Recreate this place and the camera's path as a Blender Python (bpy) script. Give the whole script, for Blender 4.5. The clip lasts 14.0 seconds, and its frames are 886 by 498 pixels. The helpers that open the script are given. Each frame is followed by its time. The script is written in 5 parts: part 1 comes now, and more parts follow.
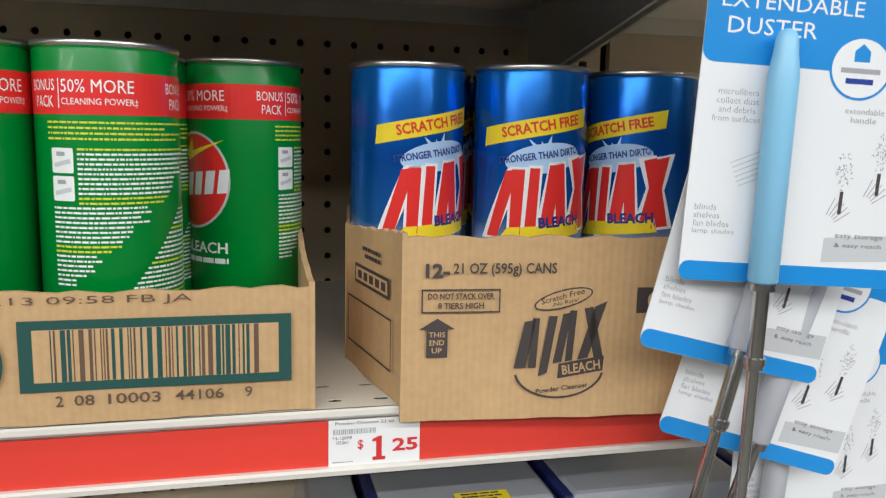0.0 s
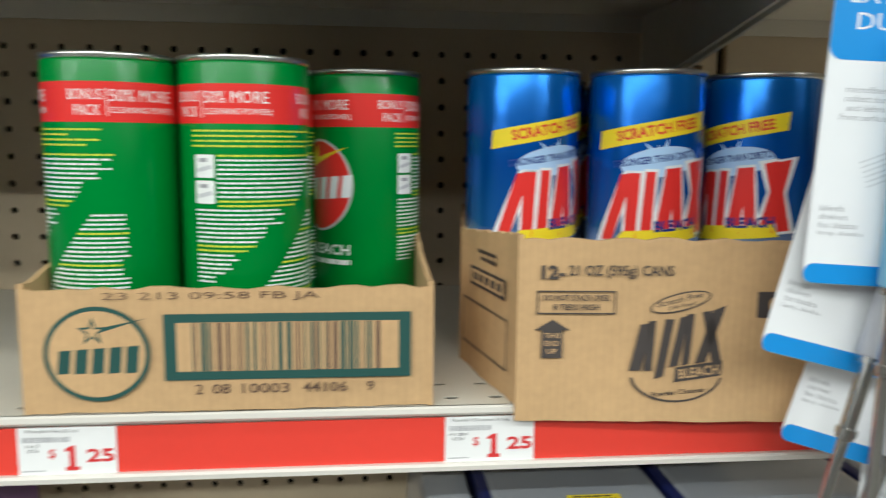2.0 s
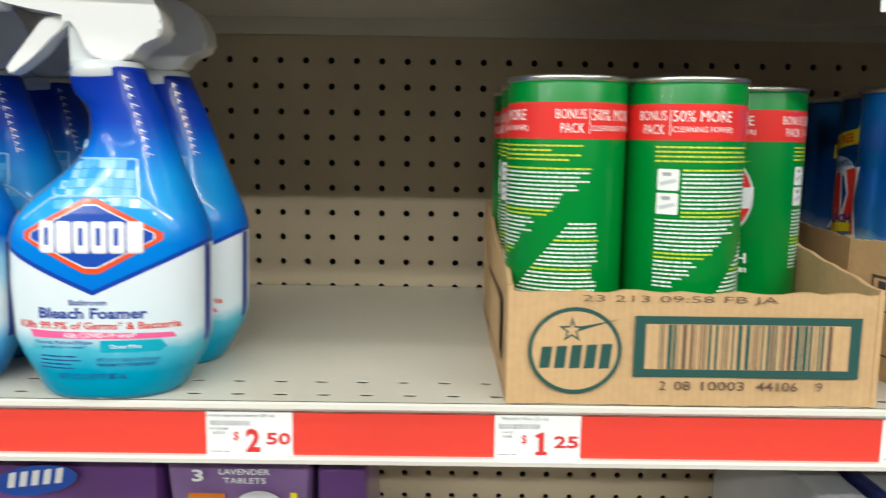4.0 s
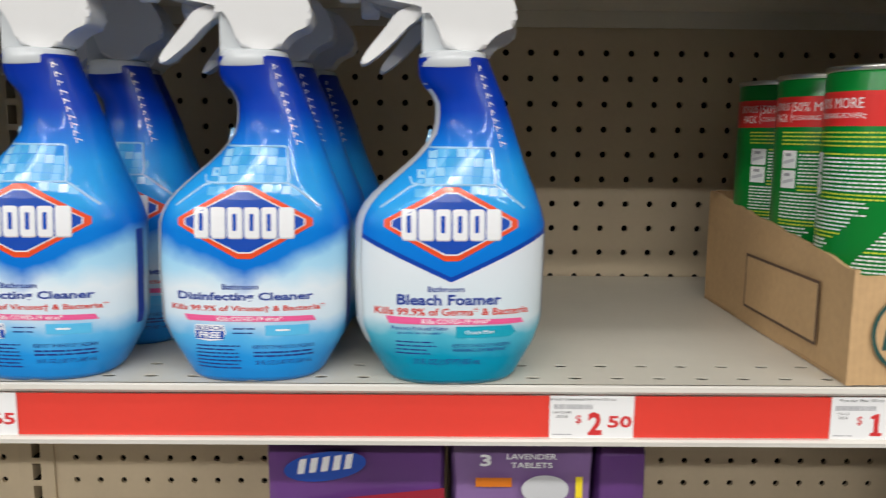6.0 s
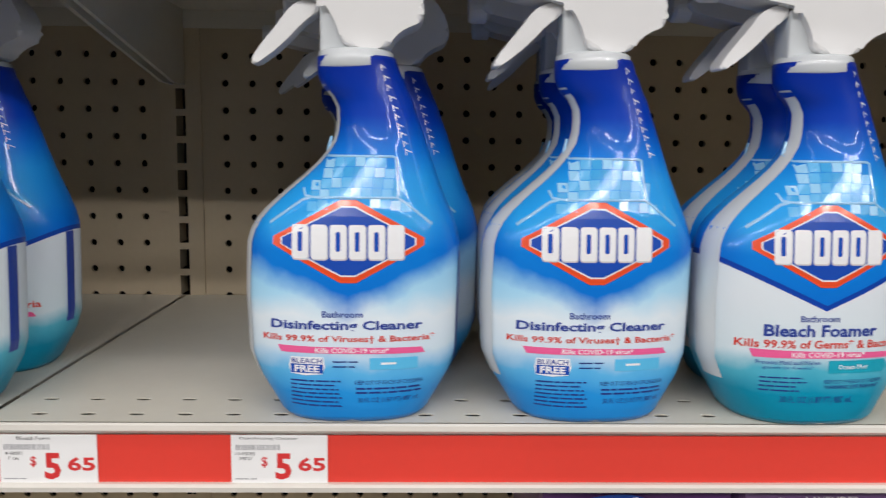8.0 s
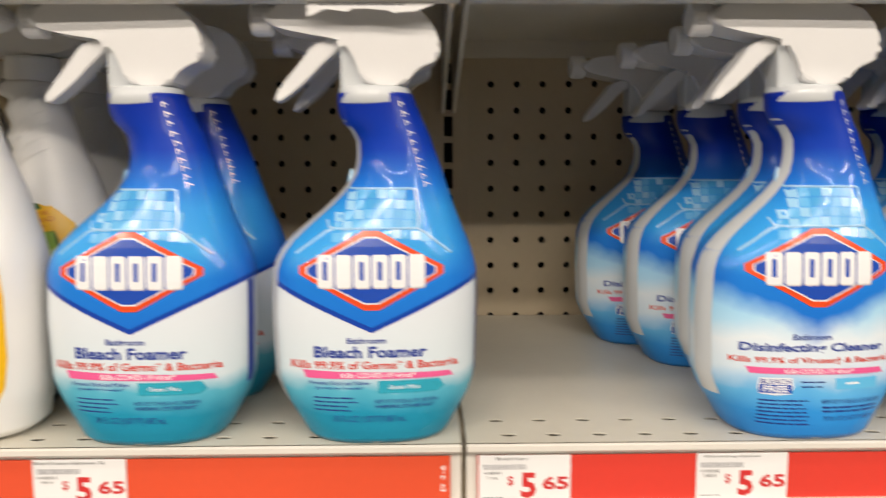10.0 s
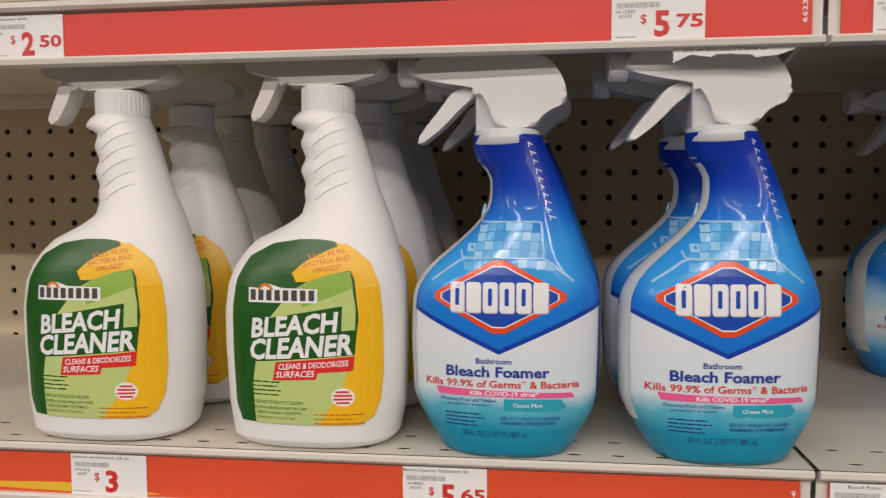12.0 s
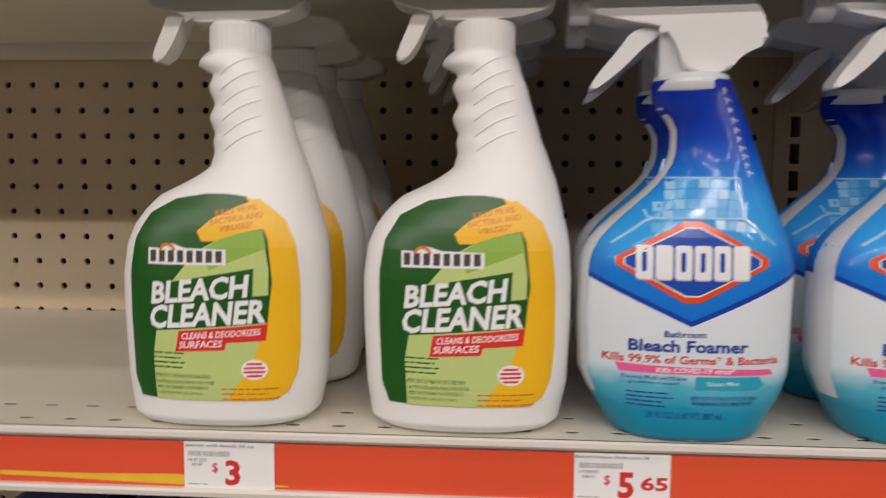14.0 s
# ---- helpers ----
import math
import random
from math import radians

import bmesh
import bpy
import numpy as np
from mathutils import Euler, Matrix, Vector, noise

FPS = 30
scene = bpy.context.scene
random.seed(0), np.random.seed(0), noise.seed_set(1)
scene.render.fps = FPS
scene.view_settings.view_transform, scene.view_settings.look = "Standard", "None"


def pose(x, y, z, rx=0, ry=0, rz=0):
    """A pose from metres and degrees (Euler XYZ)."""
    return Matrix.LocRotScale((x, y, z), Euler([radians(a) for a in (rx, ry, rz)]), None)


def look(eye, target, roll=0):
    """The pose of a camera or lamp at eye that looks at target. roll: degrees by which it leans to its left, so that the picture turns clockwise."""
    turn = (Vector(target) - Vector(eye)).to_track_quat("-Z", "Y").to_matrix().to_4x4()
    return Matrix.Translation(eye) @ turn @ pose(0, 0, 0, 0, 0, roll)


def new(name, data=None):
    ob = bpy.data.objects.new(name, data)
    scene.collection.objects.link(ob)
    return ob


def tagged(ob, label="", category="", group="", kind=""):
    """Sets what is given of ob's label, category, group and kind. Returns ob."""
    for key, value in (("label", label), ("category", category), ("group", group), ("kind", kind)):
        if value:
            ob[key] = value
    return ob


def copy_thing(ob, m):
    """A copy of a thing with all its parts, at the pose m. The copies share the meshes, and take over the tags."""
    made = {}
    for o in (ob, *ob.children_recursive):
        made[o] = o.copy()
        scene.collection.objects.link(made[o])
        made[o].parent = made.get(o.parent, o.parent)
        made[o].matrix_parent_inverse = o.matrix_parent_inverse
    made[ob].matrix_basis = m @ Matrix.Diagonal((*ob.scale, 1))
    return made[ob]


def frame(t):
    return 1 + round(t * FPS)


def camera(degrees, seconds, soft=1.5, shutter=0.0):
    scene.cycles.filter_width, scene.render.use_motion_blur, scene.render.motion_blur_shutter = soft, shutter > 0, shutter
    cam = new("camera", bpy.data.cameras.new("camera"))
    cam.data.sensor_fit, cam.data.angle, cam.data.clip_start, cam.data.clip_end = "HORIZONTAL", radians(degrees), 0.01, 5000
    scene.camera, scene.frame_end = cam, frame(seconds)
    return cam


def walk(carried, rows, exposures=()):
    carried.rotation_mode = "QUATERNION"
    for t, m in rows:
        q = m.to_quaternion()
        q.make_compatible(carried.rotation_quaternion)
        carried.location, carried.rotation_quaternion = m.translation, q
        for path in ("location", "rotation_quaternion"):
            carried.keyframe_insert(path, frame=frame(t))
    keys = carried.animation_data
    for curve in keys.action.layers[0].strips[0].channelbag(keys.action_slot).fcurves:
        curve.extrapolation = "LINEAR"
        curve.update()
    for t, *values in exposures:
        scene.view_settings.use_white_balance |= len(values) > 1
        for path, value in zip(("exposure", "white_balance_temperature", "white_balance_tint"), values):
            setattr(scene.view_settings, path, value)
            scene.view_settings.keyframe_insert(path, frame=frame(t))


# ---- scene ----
EXPOSURES = [(0.0, 0.0, 6050, 9), (2.5, 0.17, 6000, 2), (4.2, 0.33, 6250, 5), (6.3, -0.15, 6300, 12),
             (7.2, -0.32, 6250, 14), (9.5, 0.12, 6750, 13), (10.3, 0.12, 7450, 16), (11.0, -0.2, 7250, 17),
             (12.5, -0.48, 6800, 18), (14.0, -0.5, 6800, 18)]
# ---------------------------------------------------------------- camera
cam = camera(58.46, 14.0, soft=1.2, shutter=0.5)
PATH = [
    (0, (-0.02069, -0.41899, 1.38265), (0.44539, 1.50319, 1.08599), 1.241),
    (0.5, (-0.01202, -0.41266, 1.38354), (0.43459, 1.50795, 1.04918), 0.876),
    (1, (-0.01908, -0.41662, 1.37564), (0.44788, 1.50549, 1.07992), 0.837),
    (1.5, (-0.02110, -0.42068, 1.37517), (0.41035, 1.51209, 1.09541), 0.459),
    (2, (-0.02884, -0.42908, 1.37926), (0.17734, 1.54128, 1.10505), 0.566),
    (2.5, (-0.06808, -0.44088, 1.37485), (-0.04121, 1.53841, 1.08904), 0.141),
    (3, (-0.13633, -0.44408, 1.38227), (-0.04455, 1.53317, 1.09578), 0.941),
    (3.5, (-0.18984, -0.44567, 1.38326), (-0.13315, 1.53183, 1.08953), 0.615),
    (4, (-0.24486, -0.45251, 1.38615), (-0.23738, 1.52808, 1.10827), 0.789),
    (4.2, (-0.27130, -0.45835, 1.37930), (-0.24535, 1.52674, 1.13696), 1.041),
    (6.3, (-0.48497, -0.46116, 1.38057), (-0.47462, 1.51713, 1.08688), 0.175),
    (6.5, (-0.51023, -0.45558, 1.37865), (-0.50978, 1.52479, 1.09913), -0.417),
    (7, (-0.56030, -0.42761, 1.37354), (-0.55957, 1.55660, 1.12276), 0.446),
    (7.2, (-0.58202, -0.42127, 1.37688), (-0.53575, 1.56148, 1.11890), 0.991),
    (9.3, (-0.77854, -0.40637, 1.37260), (-0.73203, 1.58022, 1.14613), 0.005),
    (9.5, (-0.81009, -0.41057, 1.38524), (-0.75369, 1.57225, 1.12979), -1.157),
    (10, (-0.89825, -0.42615, 1.38602), (-0.86654, 1.56163, 1.16758), -0.246),
    (10.5, (-0.94749, -0.44605, 1.38306), (-0.98945, 1.54887, 1.24692), -0.123),
    (11, (-0.99226, -0.45225, 1.39013), (-1.08075, 1.54010, 1.23940), -0.392),
    (11.5, (-1.00969, -0.45463, 1.38938), (-1.19686, 1.52875, 1.21289), -0.922),
    (12, (-1.03242, -0.46527, 1.38738), (-1.28697, 1.51396, 1.25378), -0.293),
    (12.5, (-1.04188, -0.46038, 1.39535), (-1.27332, 1.51724, 1.20707), -0.691),
    (13, (-1.04505, -0.45674, 1.38733), (-1.26407, 1.52470, 1.22632), -0.602),
    (13.5, (-1.09964, -0.44741, 1.39151), (-1.26631, 1.53714, 1.20775), -1.976),
    (14, (-1.15978, -0.42130, 1.37188), (-1.29526, 1.56575, 1.18950), 0.348),
]
walk(cam, [(t, look(eye, target, roll)) for t, eye, target, roll in PATH], exposures=EXPOSURES)
scene.view_settings.exposure = EXPOSURES[0][1]

# ---------------------------------------------------------------- world and lamps
world = bpy.data.worlds.new("store_air")
world.use_nodes = True
world.node_tree.nodes["Background"].inputs[0].default_value = (0.9, 0.95, 1.0, 1)
world.node_tree.nodes["Background"].inputs[1].default_value = 0.0
scene.world = world

LAMP_ROWS = [(-3.83, 3.05, 122.0), (-2.5, 3.05, 82.0), (-0.85, 3.05, 12.0)]
LAMP_X = (-5.2, -1.3, 2.6)


def area_lamp(x, y, z, watts):
    data = bpy.data.lights.new("fluorescent_tubes", "AREA")
    data.shape, data.size, data.size_y = "RECTANGLE", 3.5, 0.16
    data.energy, data.color = watts, (1.0, 0.965, 0.9)
    ob = new("fluorescent_tubes", data)
    ob.matrix_world = pose(x, y, z - 0.055)
    return ob


# ---------------------------------------------------------------- materials
def nodes_of(name):
    m = bpy.data.materials.new(name)
    m.use_nodes = True
    return m, m.node_tree.nodes, m.node_tree.links, m.node_tree.nodes["Principled BSDF"]


def rgba(c):
    return (c[0], c[1], c[2], 1.0)


def plain(name, color, rough=0.5, metal=0.0, grain=0.06, scale=60.0, bump=0.0, coat=0.0, spec=0.5, stain=0.0, sheen_scale=6.0):
    """A base colour with fine grain and broad stains, and a little relief."""
    m, n, l, b = nodes_of(name)
    tc = n.new("ShaderNodeTexCoord")
    fine = n.new("ShaderNodeTexNoise")
    fine.inputs["Scale"].default_value, fine.inputs["Detail"].default_value = scale, 6
    broad = n.new("ShaderNodeTexNoise")
    broad.inputs["Scale"].default_value, broad.inputs["Detail"].default_value = sheen_scale, 4
    l.new(tc.outputs["Object"], fine.inputs["Vector"])
    l.new(tc.outputs["Object"], broad.inputs["Vector"])
    r1 = n.new("ShaderNodeMapRange")
    r1.inputs["To Min"].default_value, r1.inputs["To Max"].default_value = 1 - grain, 1 + grain
    l.new(fine.outputs["Fac"], r1.inputs["Value"])
    r2 = n.new("ShaderNodeMapRange")
    r2.inputs["From Min"].default_value, r2.inputs["From Max"].default_value = 0.35, 0.65
    r2.inputs["To Min"].default_value, r2.inputs["To Max"].default_value = 1 - stain, 1.0
    l.new(broad.outputs["Fac"], r2.inputs["Value"])
    mul = n.new("ShaderNodeMath")
    mul.operation = "MULTIPLY"
    l.new(r1.outputs["Result"], mul.inputs[0])
    l.new(r2.outputs["Result"], mul.inputs[1])
    sc = n.new("ShaderNodeVectorMath")
    sc.operation = "SCALE"
    sc.inputs[0].default_value = color
    l.new(mul.outputs["Value"], sc.inputs["Scale"])
    l.new(sc.outputs["Vector"], b.inputs["Base Color"])
    b.inputs["Roughness"].default_value, b.inputs["Metallic"].default_value = rough, metal
    b.inputs["Specular IOR Level"].default_value = spec
    b.inputs["Coat Weight"].default_value = coat
    b.inputs["Coat Roughness"].default_value = 0.08
    if bump:
        bp = n.new("ShaderNodeBump")
        bp.inputs["Strength"].default_value, bp.inputs["Distance"].default_value = bump, 0.001
        l.new(fine.outputs["Fac"], bp.inputs["Height"])
        l.new(bp.outputs["Normal"], b.inputs["Normal"])
    return m


def ink(name, color, rough=0.45, coat=0.0):
    return plain(name, color, rough=rough, grain=0.03, scale=400, coat=coat)


def math_node(n, l, op, a, b=None, clamp=False):
    k = n.new("ShaderNodeMath")
    k.operation, k.use_clamp = op, clamp
    for i, v in enumerate((a, b)):
        if v is None:
            continue
        if isinstance(v, (int, float)):
            k.inputs[i].default_value = v
        else:
            l.new(v, k.inputs[i])
    return k.outputs["Value"]


def ramp(n, l, value, stops, lo, hi):
    """A colour ramp over value running from lo to hi."""
    mr = n.new("ShaderNodeMapRange")
    mr.inputs["From Min"].default_value, mr.inputs["From Max"].default_value = lo, hi
    l.new(value, mr.inputs["Value"])
    cr = n.new("ShaderNodeValToRGB")
    while len(cr.color_ramp.elements) < len(stops):
        cr.color_ramp.elements.new(0.5)
    for e, (p, c) in zip(cr.color_ramp.elements, stops):
        e.position, e.color = (p - lo) / (hi - lo), rgba(c)
    l.new(mr.outputs["Result"], cr.inputs["Fac"])
    return cr.outputs["Color"]


def mix_color(n, l, fac, a, b):
    k = n.new("ShaderNodeMix")
    k.data_type = "RGBA"
    l.new(fac, k.inputs[0])
    for i, v in ((6, a), (7, b)):
        if isinstance(v, tuple):
            k.inputs[i].default_value = rgba(v)
        else:
            l.new(v, k.inputs[i])
    return k.outputs[2]


def sleeve(name, low_stops, edge_line, fade):
    """Printed shrink sleeve of a spray bottle: blue above a chevron, pale below, coloured foot."""
    m, n, l, b = nodes_of(name)
    tc = n.new("ShaderNodeTexCoord")
    xyz = n.new("ShaderNodeSeparateXYZ")
    l.new(tc.outputs["Object"], xyz.inputs[0])
    x, z = xyz.outputs["X"], xyz.outputs["Z"]
    nz = n.new("ShaderNodeTexNoise")
    nz.inputs["Scale"].default_value, nz.inputs["Detail"].default_value = 38, 5
    l.new(tc.outputs["Object"], nz.inputs["Vector"])
    wob = math_node(n, l, "MULTIPLY", math_node(n, l, "SUBTRACT", nz.outputs["Fac"], 0.5), 0.016)
    chev = math_node(n, l, "SUBTRACT", z, math_node(n, l, "ADD", math_node(n, l, "MULTIPLY", math_node(n, l, "ABSOLUTE", x), 0.46), 0.0615))
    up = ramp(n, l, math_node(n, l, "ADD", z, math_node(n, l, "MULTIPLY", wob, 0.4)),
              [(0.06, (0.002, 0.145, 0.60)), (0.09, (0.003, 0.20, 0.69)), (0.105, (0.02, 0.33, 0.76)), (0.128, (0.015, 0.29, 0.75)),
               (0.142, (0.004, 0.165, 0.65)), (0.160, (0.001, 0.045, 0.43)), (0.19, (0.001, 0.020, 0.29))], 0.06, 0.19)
    # the upper blue goes to one deeper tone towards both sides
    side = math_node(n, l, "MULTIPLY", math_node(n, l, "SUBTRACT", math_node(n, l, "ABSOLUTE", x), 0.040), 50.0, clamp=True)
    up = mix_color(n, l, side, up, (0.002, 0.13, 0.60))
    low = ramp(n, l, math_node(n, l, "ADD", z, wob), low_stops, 0.0, 0.1)
    if fade:
        fac = math_node(n, l, "MULTIPLY", math_node(n, l, "ADD", math_node(n, l, "ADD", chev, wob), 0.008), 1 / 0.012, clamp=True)
        col = mix_color(n, l, fac, low, up)
    else:
        col = mix_color(n, l, math_node(n, l, "GREATER_THAN", chev, 0.0), low, up)
        band = math_node(n, l, "MULTIPLY", math_node(n, l, "GREATER_THAN", chev, 0.0), math_node(n, l, "LESS_THAN", chev, edge_line))
        col = mix_color(n, l, band, col, (0.006, 0.05, 0.36))
    l.new(col, b.inputs["Base Color"])
    b.inputs["Roughness"].default_value = 0.4
    b.inputs["Specular IOR Level"].default_value = 0.15
    b.inputs["Coat Weight"].default_value, b.inputs["Coat Roughness"].default_value = 0.3, 0.03
    wr = n.new("ShaderNodeTexNoise")
    wr.inputs["Scale"].default_value, wr.inputs["Detail"].default_value = 55, 3
    l.new(tc.outputs["Object"], wr.inputs["Vector"])
    bp = n.new("ShaderNodeBump")
    bp.inputs["Strength"].default_value, bp.inputs["Distance"].default_value = 0.10, 0.003
    l.new(wr.outputs["Fac"], bp.inputs["Height"])
    l.new(bp.outputs["Normal"], b.inputs["Normal"])
    return m


def foil_blue(name):
    """Printed metallic can wrap: blue, going pale towards the foot."""
    m, n, l, b = nodes_of(name)
    tc = n.new("ShaderNodeTexCoord")
    xyz = n.new("ShaderNodeSeparateXYZ")
    l.new(tc.outputs["Object"], xyz.inputs[0])
    nz = n.new("ShaderNodeTexNoise")
    nz.inputs["Scale"].default_value = 30
    l.new(tc.outputs["Object"], nz.inputs["Vector"])
    zz = math_node(n, l, "ADD", xyz.outputs["Z"], math_node(n, l, "MULTIPLY", math_node(n, l, "SUBTRACT", nz.outputs["Fac"], 0.5), 0.02))
    col = ramp(n, l, zz, [(0.0, (0.7, 0.78, 0.9)), (0.078, (0.50, 0.65, 0.9)), (0.092, (0.03, 0.17, 0.58)), (0.13, (0.006, 0.10, 0.50)), (0.19, (0.010, 0.16, 0.56))], 0.0, 0.19)
    l.new(col, b.inputs["Base Color"])
    b.inputs["Metallic"].default_value, b.inputs["Roughness"].default_value = 0.6, 0.22
    bp = n.new("ShaderNodeBump")
    bp.inputs["Strength"].default_value, bp.inputs["Distance"].default_value = 0.25, 0.003
    l.new(nz.outputs["Fac"], bp.inputs["Height"])
    l.new(bp.outputs["Normal"], b.inputs["Normal"])
    return m


def board(name, color):
    """Corrugated cardboard: faint flutes, fibres and scuffs."""
    m, n, l, b = nodes_of(name)
    tc = n.new("ShaderNodeTexCoord")
    wave = n.new("ShaderNodeTexWave")
    wave.inputs["Scale"].default_value, wave.inputs["Distortion"].default_value = 75, 0.6
    l.new(tc.outputs["Object"], wave.inputs["Vector"])
    nz = n.new("ShaderNodeTexNoise")
    nz.inputs["Scale"].default_value, nz.inputs["Detail"].default_value = 220, 8
    l.new(tc.outputs["Object"], nz.inputs["Vector"])
    big = n.new("ShaderNodeTexNoise")
    big.inputs["Scale"].default_value, big.inputs["Detail"].default_value = 14, 5
    l.new(tc.outputs["Object"], big.inputs["Vector"])
    f = math_node(n, l, "ADD", math_node(n, l, "MULTIPLY", nz.outputs["Fac"], 0.25), math_node(n, l, "MULTIPLY", big.outputs["Fac"], 0.35))
    f = math_node(n, l, "ADD", f, math_node(n, l, "MULTIPLY", wave.outputs["Fac"], 0.04))
    f = math_node(n, l, "ADD", f, 0.68)
    sc = n.new("ShaderNodeVectorMath")
    sc.operation = "SCALE"
    sc.inputs[0].default_value = color
    l.new(f, sc.inputs["Scale"])
    l.new(sc.outputs["Vector"], b.inputs["Base Color"])
    b.inputs["Roughness"].default_value = 0.78
    bp = n.new("ShaderNodeBump")
    bp.inputs["Strength"].default_value, bp.inputs["Distance"].default_value = 0.25, 0.0006
    l.new(wave.outputs["Fac"], bp.inputs["Height"])
    l.new(bp.outputs["Normal"], b.inputs["Normal"])
    return m


M_PEG = plain("painted_pegboard", (0.60, 0.495, 0.345), rough=0.55, grain=0.04, scale=180, bump=0.05, stain=0.12)
M_STEEL = plain("cream_shelf_enamel", (0.71, 0.67, 0.575), rough=0.38, grain=0.03, scale=120, stain=0.10, bump=0.03)
M_LIP = plain("cream_plastic_channel", (0.74, 0.71, 0.65), rough=0.35, grain=0.03, stain=0.10)
M_HOLLOWSHADE = plain("painted_hollow_shade", (0.012, 0.011, 0.010), rough=0.9)
M_RED = plain("red_paper_strip", (0.74, 0.048, 0.030), rough=0.42, grain=0.03, scale=200, coat=0.25, stain=0.08)
M_ORANGE = plain("faded_orange_red_strip", (0.78, 0.085, 0.030), rough=0.42, grain=0.03, scale=200, coat=0.25, stain=0.10)
M_PAPER = plain("white_tag_paper", (0.80, 0.80, 0.80), rough=0.6, grain=0.02)
M_INKRED = ink("red_ink", (0.62, 0.03, 0.03))
M_INKBLACK = ink("black_ink", (0.03, 0.03, 0.035))
M_INKGREY = ink("grey_ink", (0.35, 0.35, 0.37))
M_BOARD = board("kraft_board", (0.52, 0.335, 0.165))
# kraft_board's colour at about four fifths, for the carton floors
M_BOARDDARKER = board("kraft_board_darker", (0.42, 0.27, 0.135))
M_INKGREEN = ink("dark_green_print", (0.011, 0.068, 0.058), rough=0.7)
M_INKBROWN = ink("faded_brown_print", (0.12, 0.07, 0.045), rough=0.7)
M_INKCHAR = ink("charcoal_print", (0.055, 0.045, 0.042), rough=0.7)
M_GREEN = plain("green_can_wrap", (0.003, 0.22, 0.030), rough=0.28, grain=0.05, scale=40, spec=0.35, coat=0.1, stain=0.12, bump=0.04)
M_CANRED = ink("red_can_band", (0.72, 0.03, 0.025), rough=0.3, coat=0.3)
M_WHITEINK = ink("white_ink", (0.80, 0.82, 0.80), rough=0.35)
M_YELLOWINK = ink("yellow_green_ink", (0.58, 0.66, 0.05), rough=0.35)
M_YELLOW = ink("yellow_ink", (0.85, 0.66, 0.02), rough=0.35)
M_TIN = plain("tinplate", (0.62, 0.62, 0.60), rough=0.28, metal=1.0, grain=0.05)
M_FOIL = foil_blue("blue_foil_wrap")
M_NAVY = ink("navy_ink", (0.012, 0.035, 0.22), rough=0.35)
M_LIGHTBLUE = ink("pale_blue_burst", (0.42, 0.60, 0.85), rough=0.3)
M_SLEEVE_F = sleeve("foamer_sleeve", [(0.0, (0.0, 0.21, 0.34)), (0.018, (0.0, 0.26, 0.42)), (0.030, (0.08, 0.42, 0.56)), (0.040, (0.62, 0.72, 0.77)), (0.07, (0.68, 0.74, 0.79)), (0.1, (0.72, 0.78, 0.82))], 0.003, False)
M_SLEEVE_D = sleeve("disinfectant_sleeve", [(0.0, (0.01, 0.20, 0.58)), (0.016, (0.015, 0.27, 0.68)), (0.028, (0.10, 0.43, 0.76)), (0.040, (0.62, 0.74, 0.83)), (0.056, (0.72, 0.80, 0.86)), (0.068, (0.40, 0.68, 0.87)), (0.1, (0.14, 0.50, 0.86))], 0.0, True)
M_CLEAR = plain("milky_clear_plastic", (0.60, 0.63, 0.65), rough=0.22, grain=0.03, coat=0.3)
M_TRIGGER = plain("white_trigger_plastic", (0.78, 0.78, 0.78), rough=0.30, grain=0.02, stain=0.04, coat=0.25)
M_TRIGGER2 = plain("ivory_trigger_plastic", (0.74, 0.72, 0.68), rough=0.36, grain=0.02, stain=0.05)
M_HDPE = plain("white_bottle_plastic", (0.82, 0.82, 0.81), rough=0.36, grain=0.02, scale=30, stain=0.03, bump=0.02)
M_LOGORED = ink("orange_red_border", (0.75, 0.075, 0.02), rough=0.25, coat=0.4)
M_LOGOBLUE = ink("royal_blue_plate", (0.012, 0.07, 0.42), rough=0.25, coat=0.4)
M_LOGOWHITE = ink("white_plate", (0.82, 0.83, 0.85), rough=0.25, coat=0.3)
M_TEXTBLUE = ink("blue_text", (0.02, 0.05, 0.30), rough=0.3)
M_TEXTRED = ink("red_text", (0.66, 0.05, 0.03), rough=0.3)
M_PINK = ink("pink_band", (0.80, 0.11, 0.30), rough=0.3)
M_TEAL = ink("teal_box", (0.01, 0.34, 0.47), rough=0.3)
M_SKY = ink("sky_blue_box", (0.10, 0.48, 0.78), rough=0.3)
M_TILE = ink("pale_mosaic", (0.30, 0.60, 0.86), rough=0.2, coat=0.4)
M_TILE2 = ink("mid_mosaic", (0.12, 0.46, 0.82), rough=0.2, coat=0.4)
M_TILE3 = ink("blue_mosaic", (0.05, 0.36, 0.74), rough=0.2, coat=0.4)
# paler than the sleeve, so part of the ridges' highlight is in the colour
M_GLINTBEAD = plain("pale_glint_bead", (0.30, 0.58, 0.86), rough=0.12, grain=0.03, coat=1.0, spec=0.8)
M_LBLGREEN = ink("deep_green_label", (0.006, 0.088, 0.008), rough=0.35)
M_LBLLIME = ink("pale_green_label", (0.48, 0.60, 0.21), rough=0.35)
M_LBLLIME2 = ink("light_green_label", (0.26, 0.44, 0.07), rough=0.35)
M_LBLYELLOW = ink("amber_label", (0.86, 0.48, 0.012), rough=0.35)
M_TEXTORANGE = ink("orange_text", (0.62, 0.17, 0.01), rough=0.35)
M_CARDBLUE = plain("bright_blue_card", (0.02, 0.26, 0.68), rough=0.3, grain=0.02, coat=0.5)
M_CARDWHITE = plain("glossy_white_card", (0.80, 0.81, 0.83), rough=0.3, grain=0.02, coat=0.5)
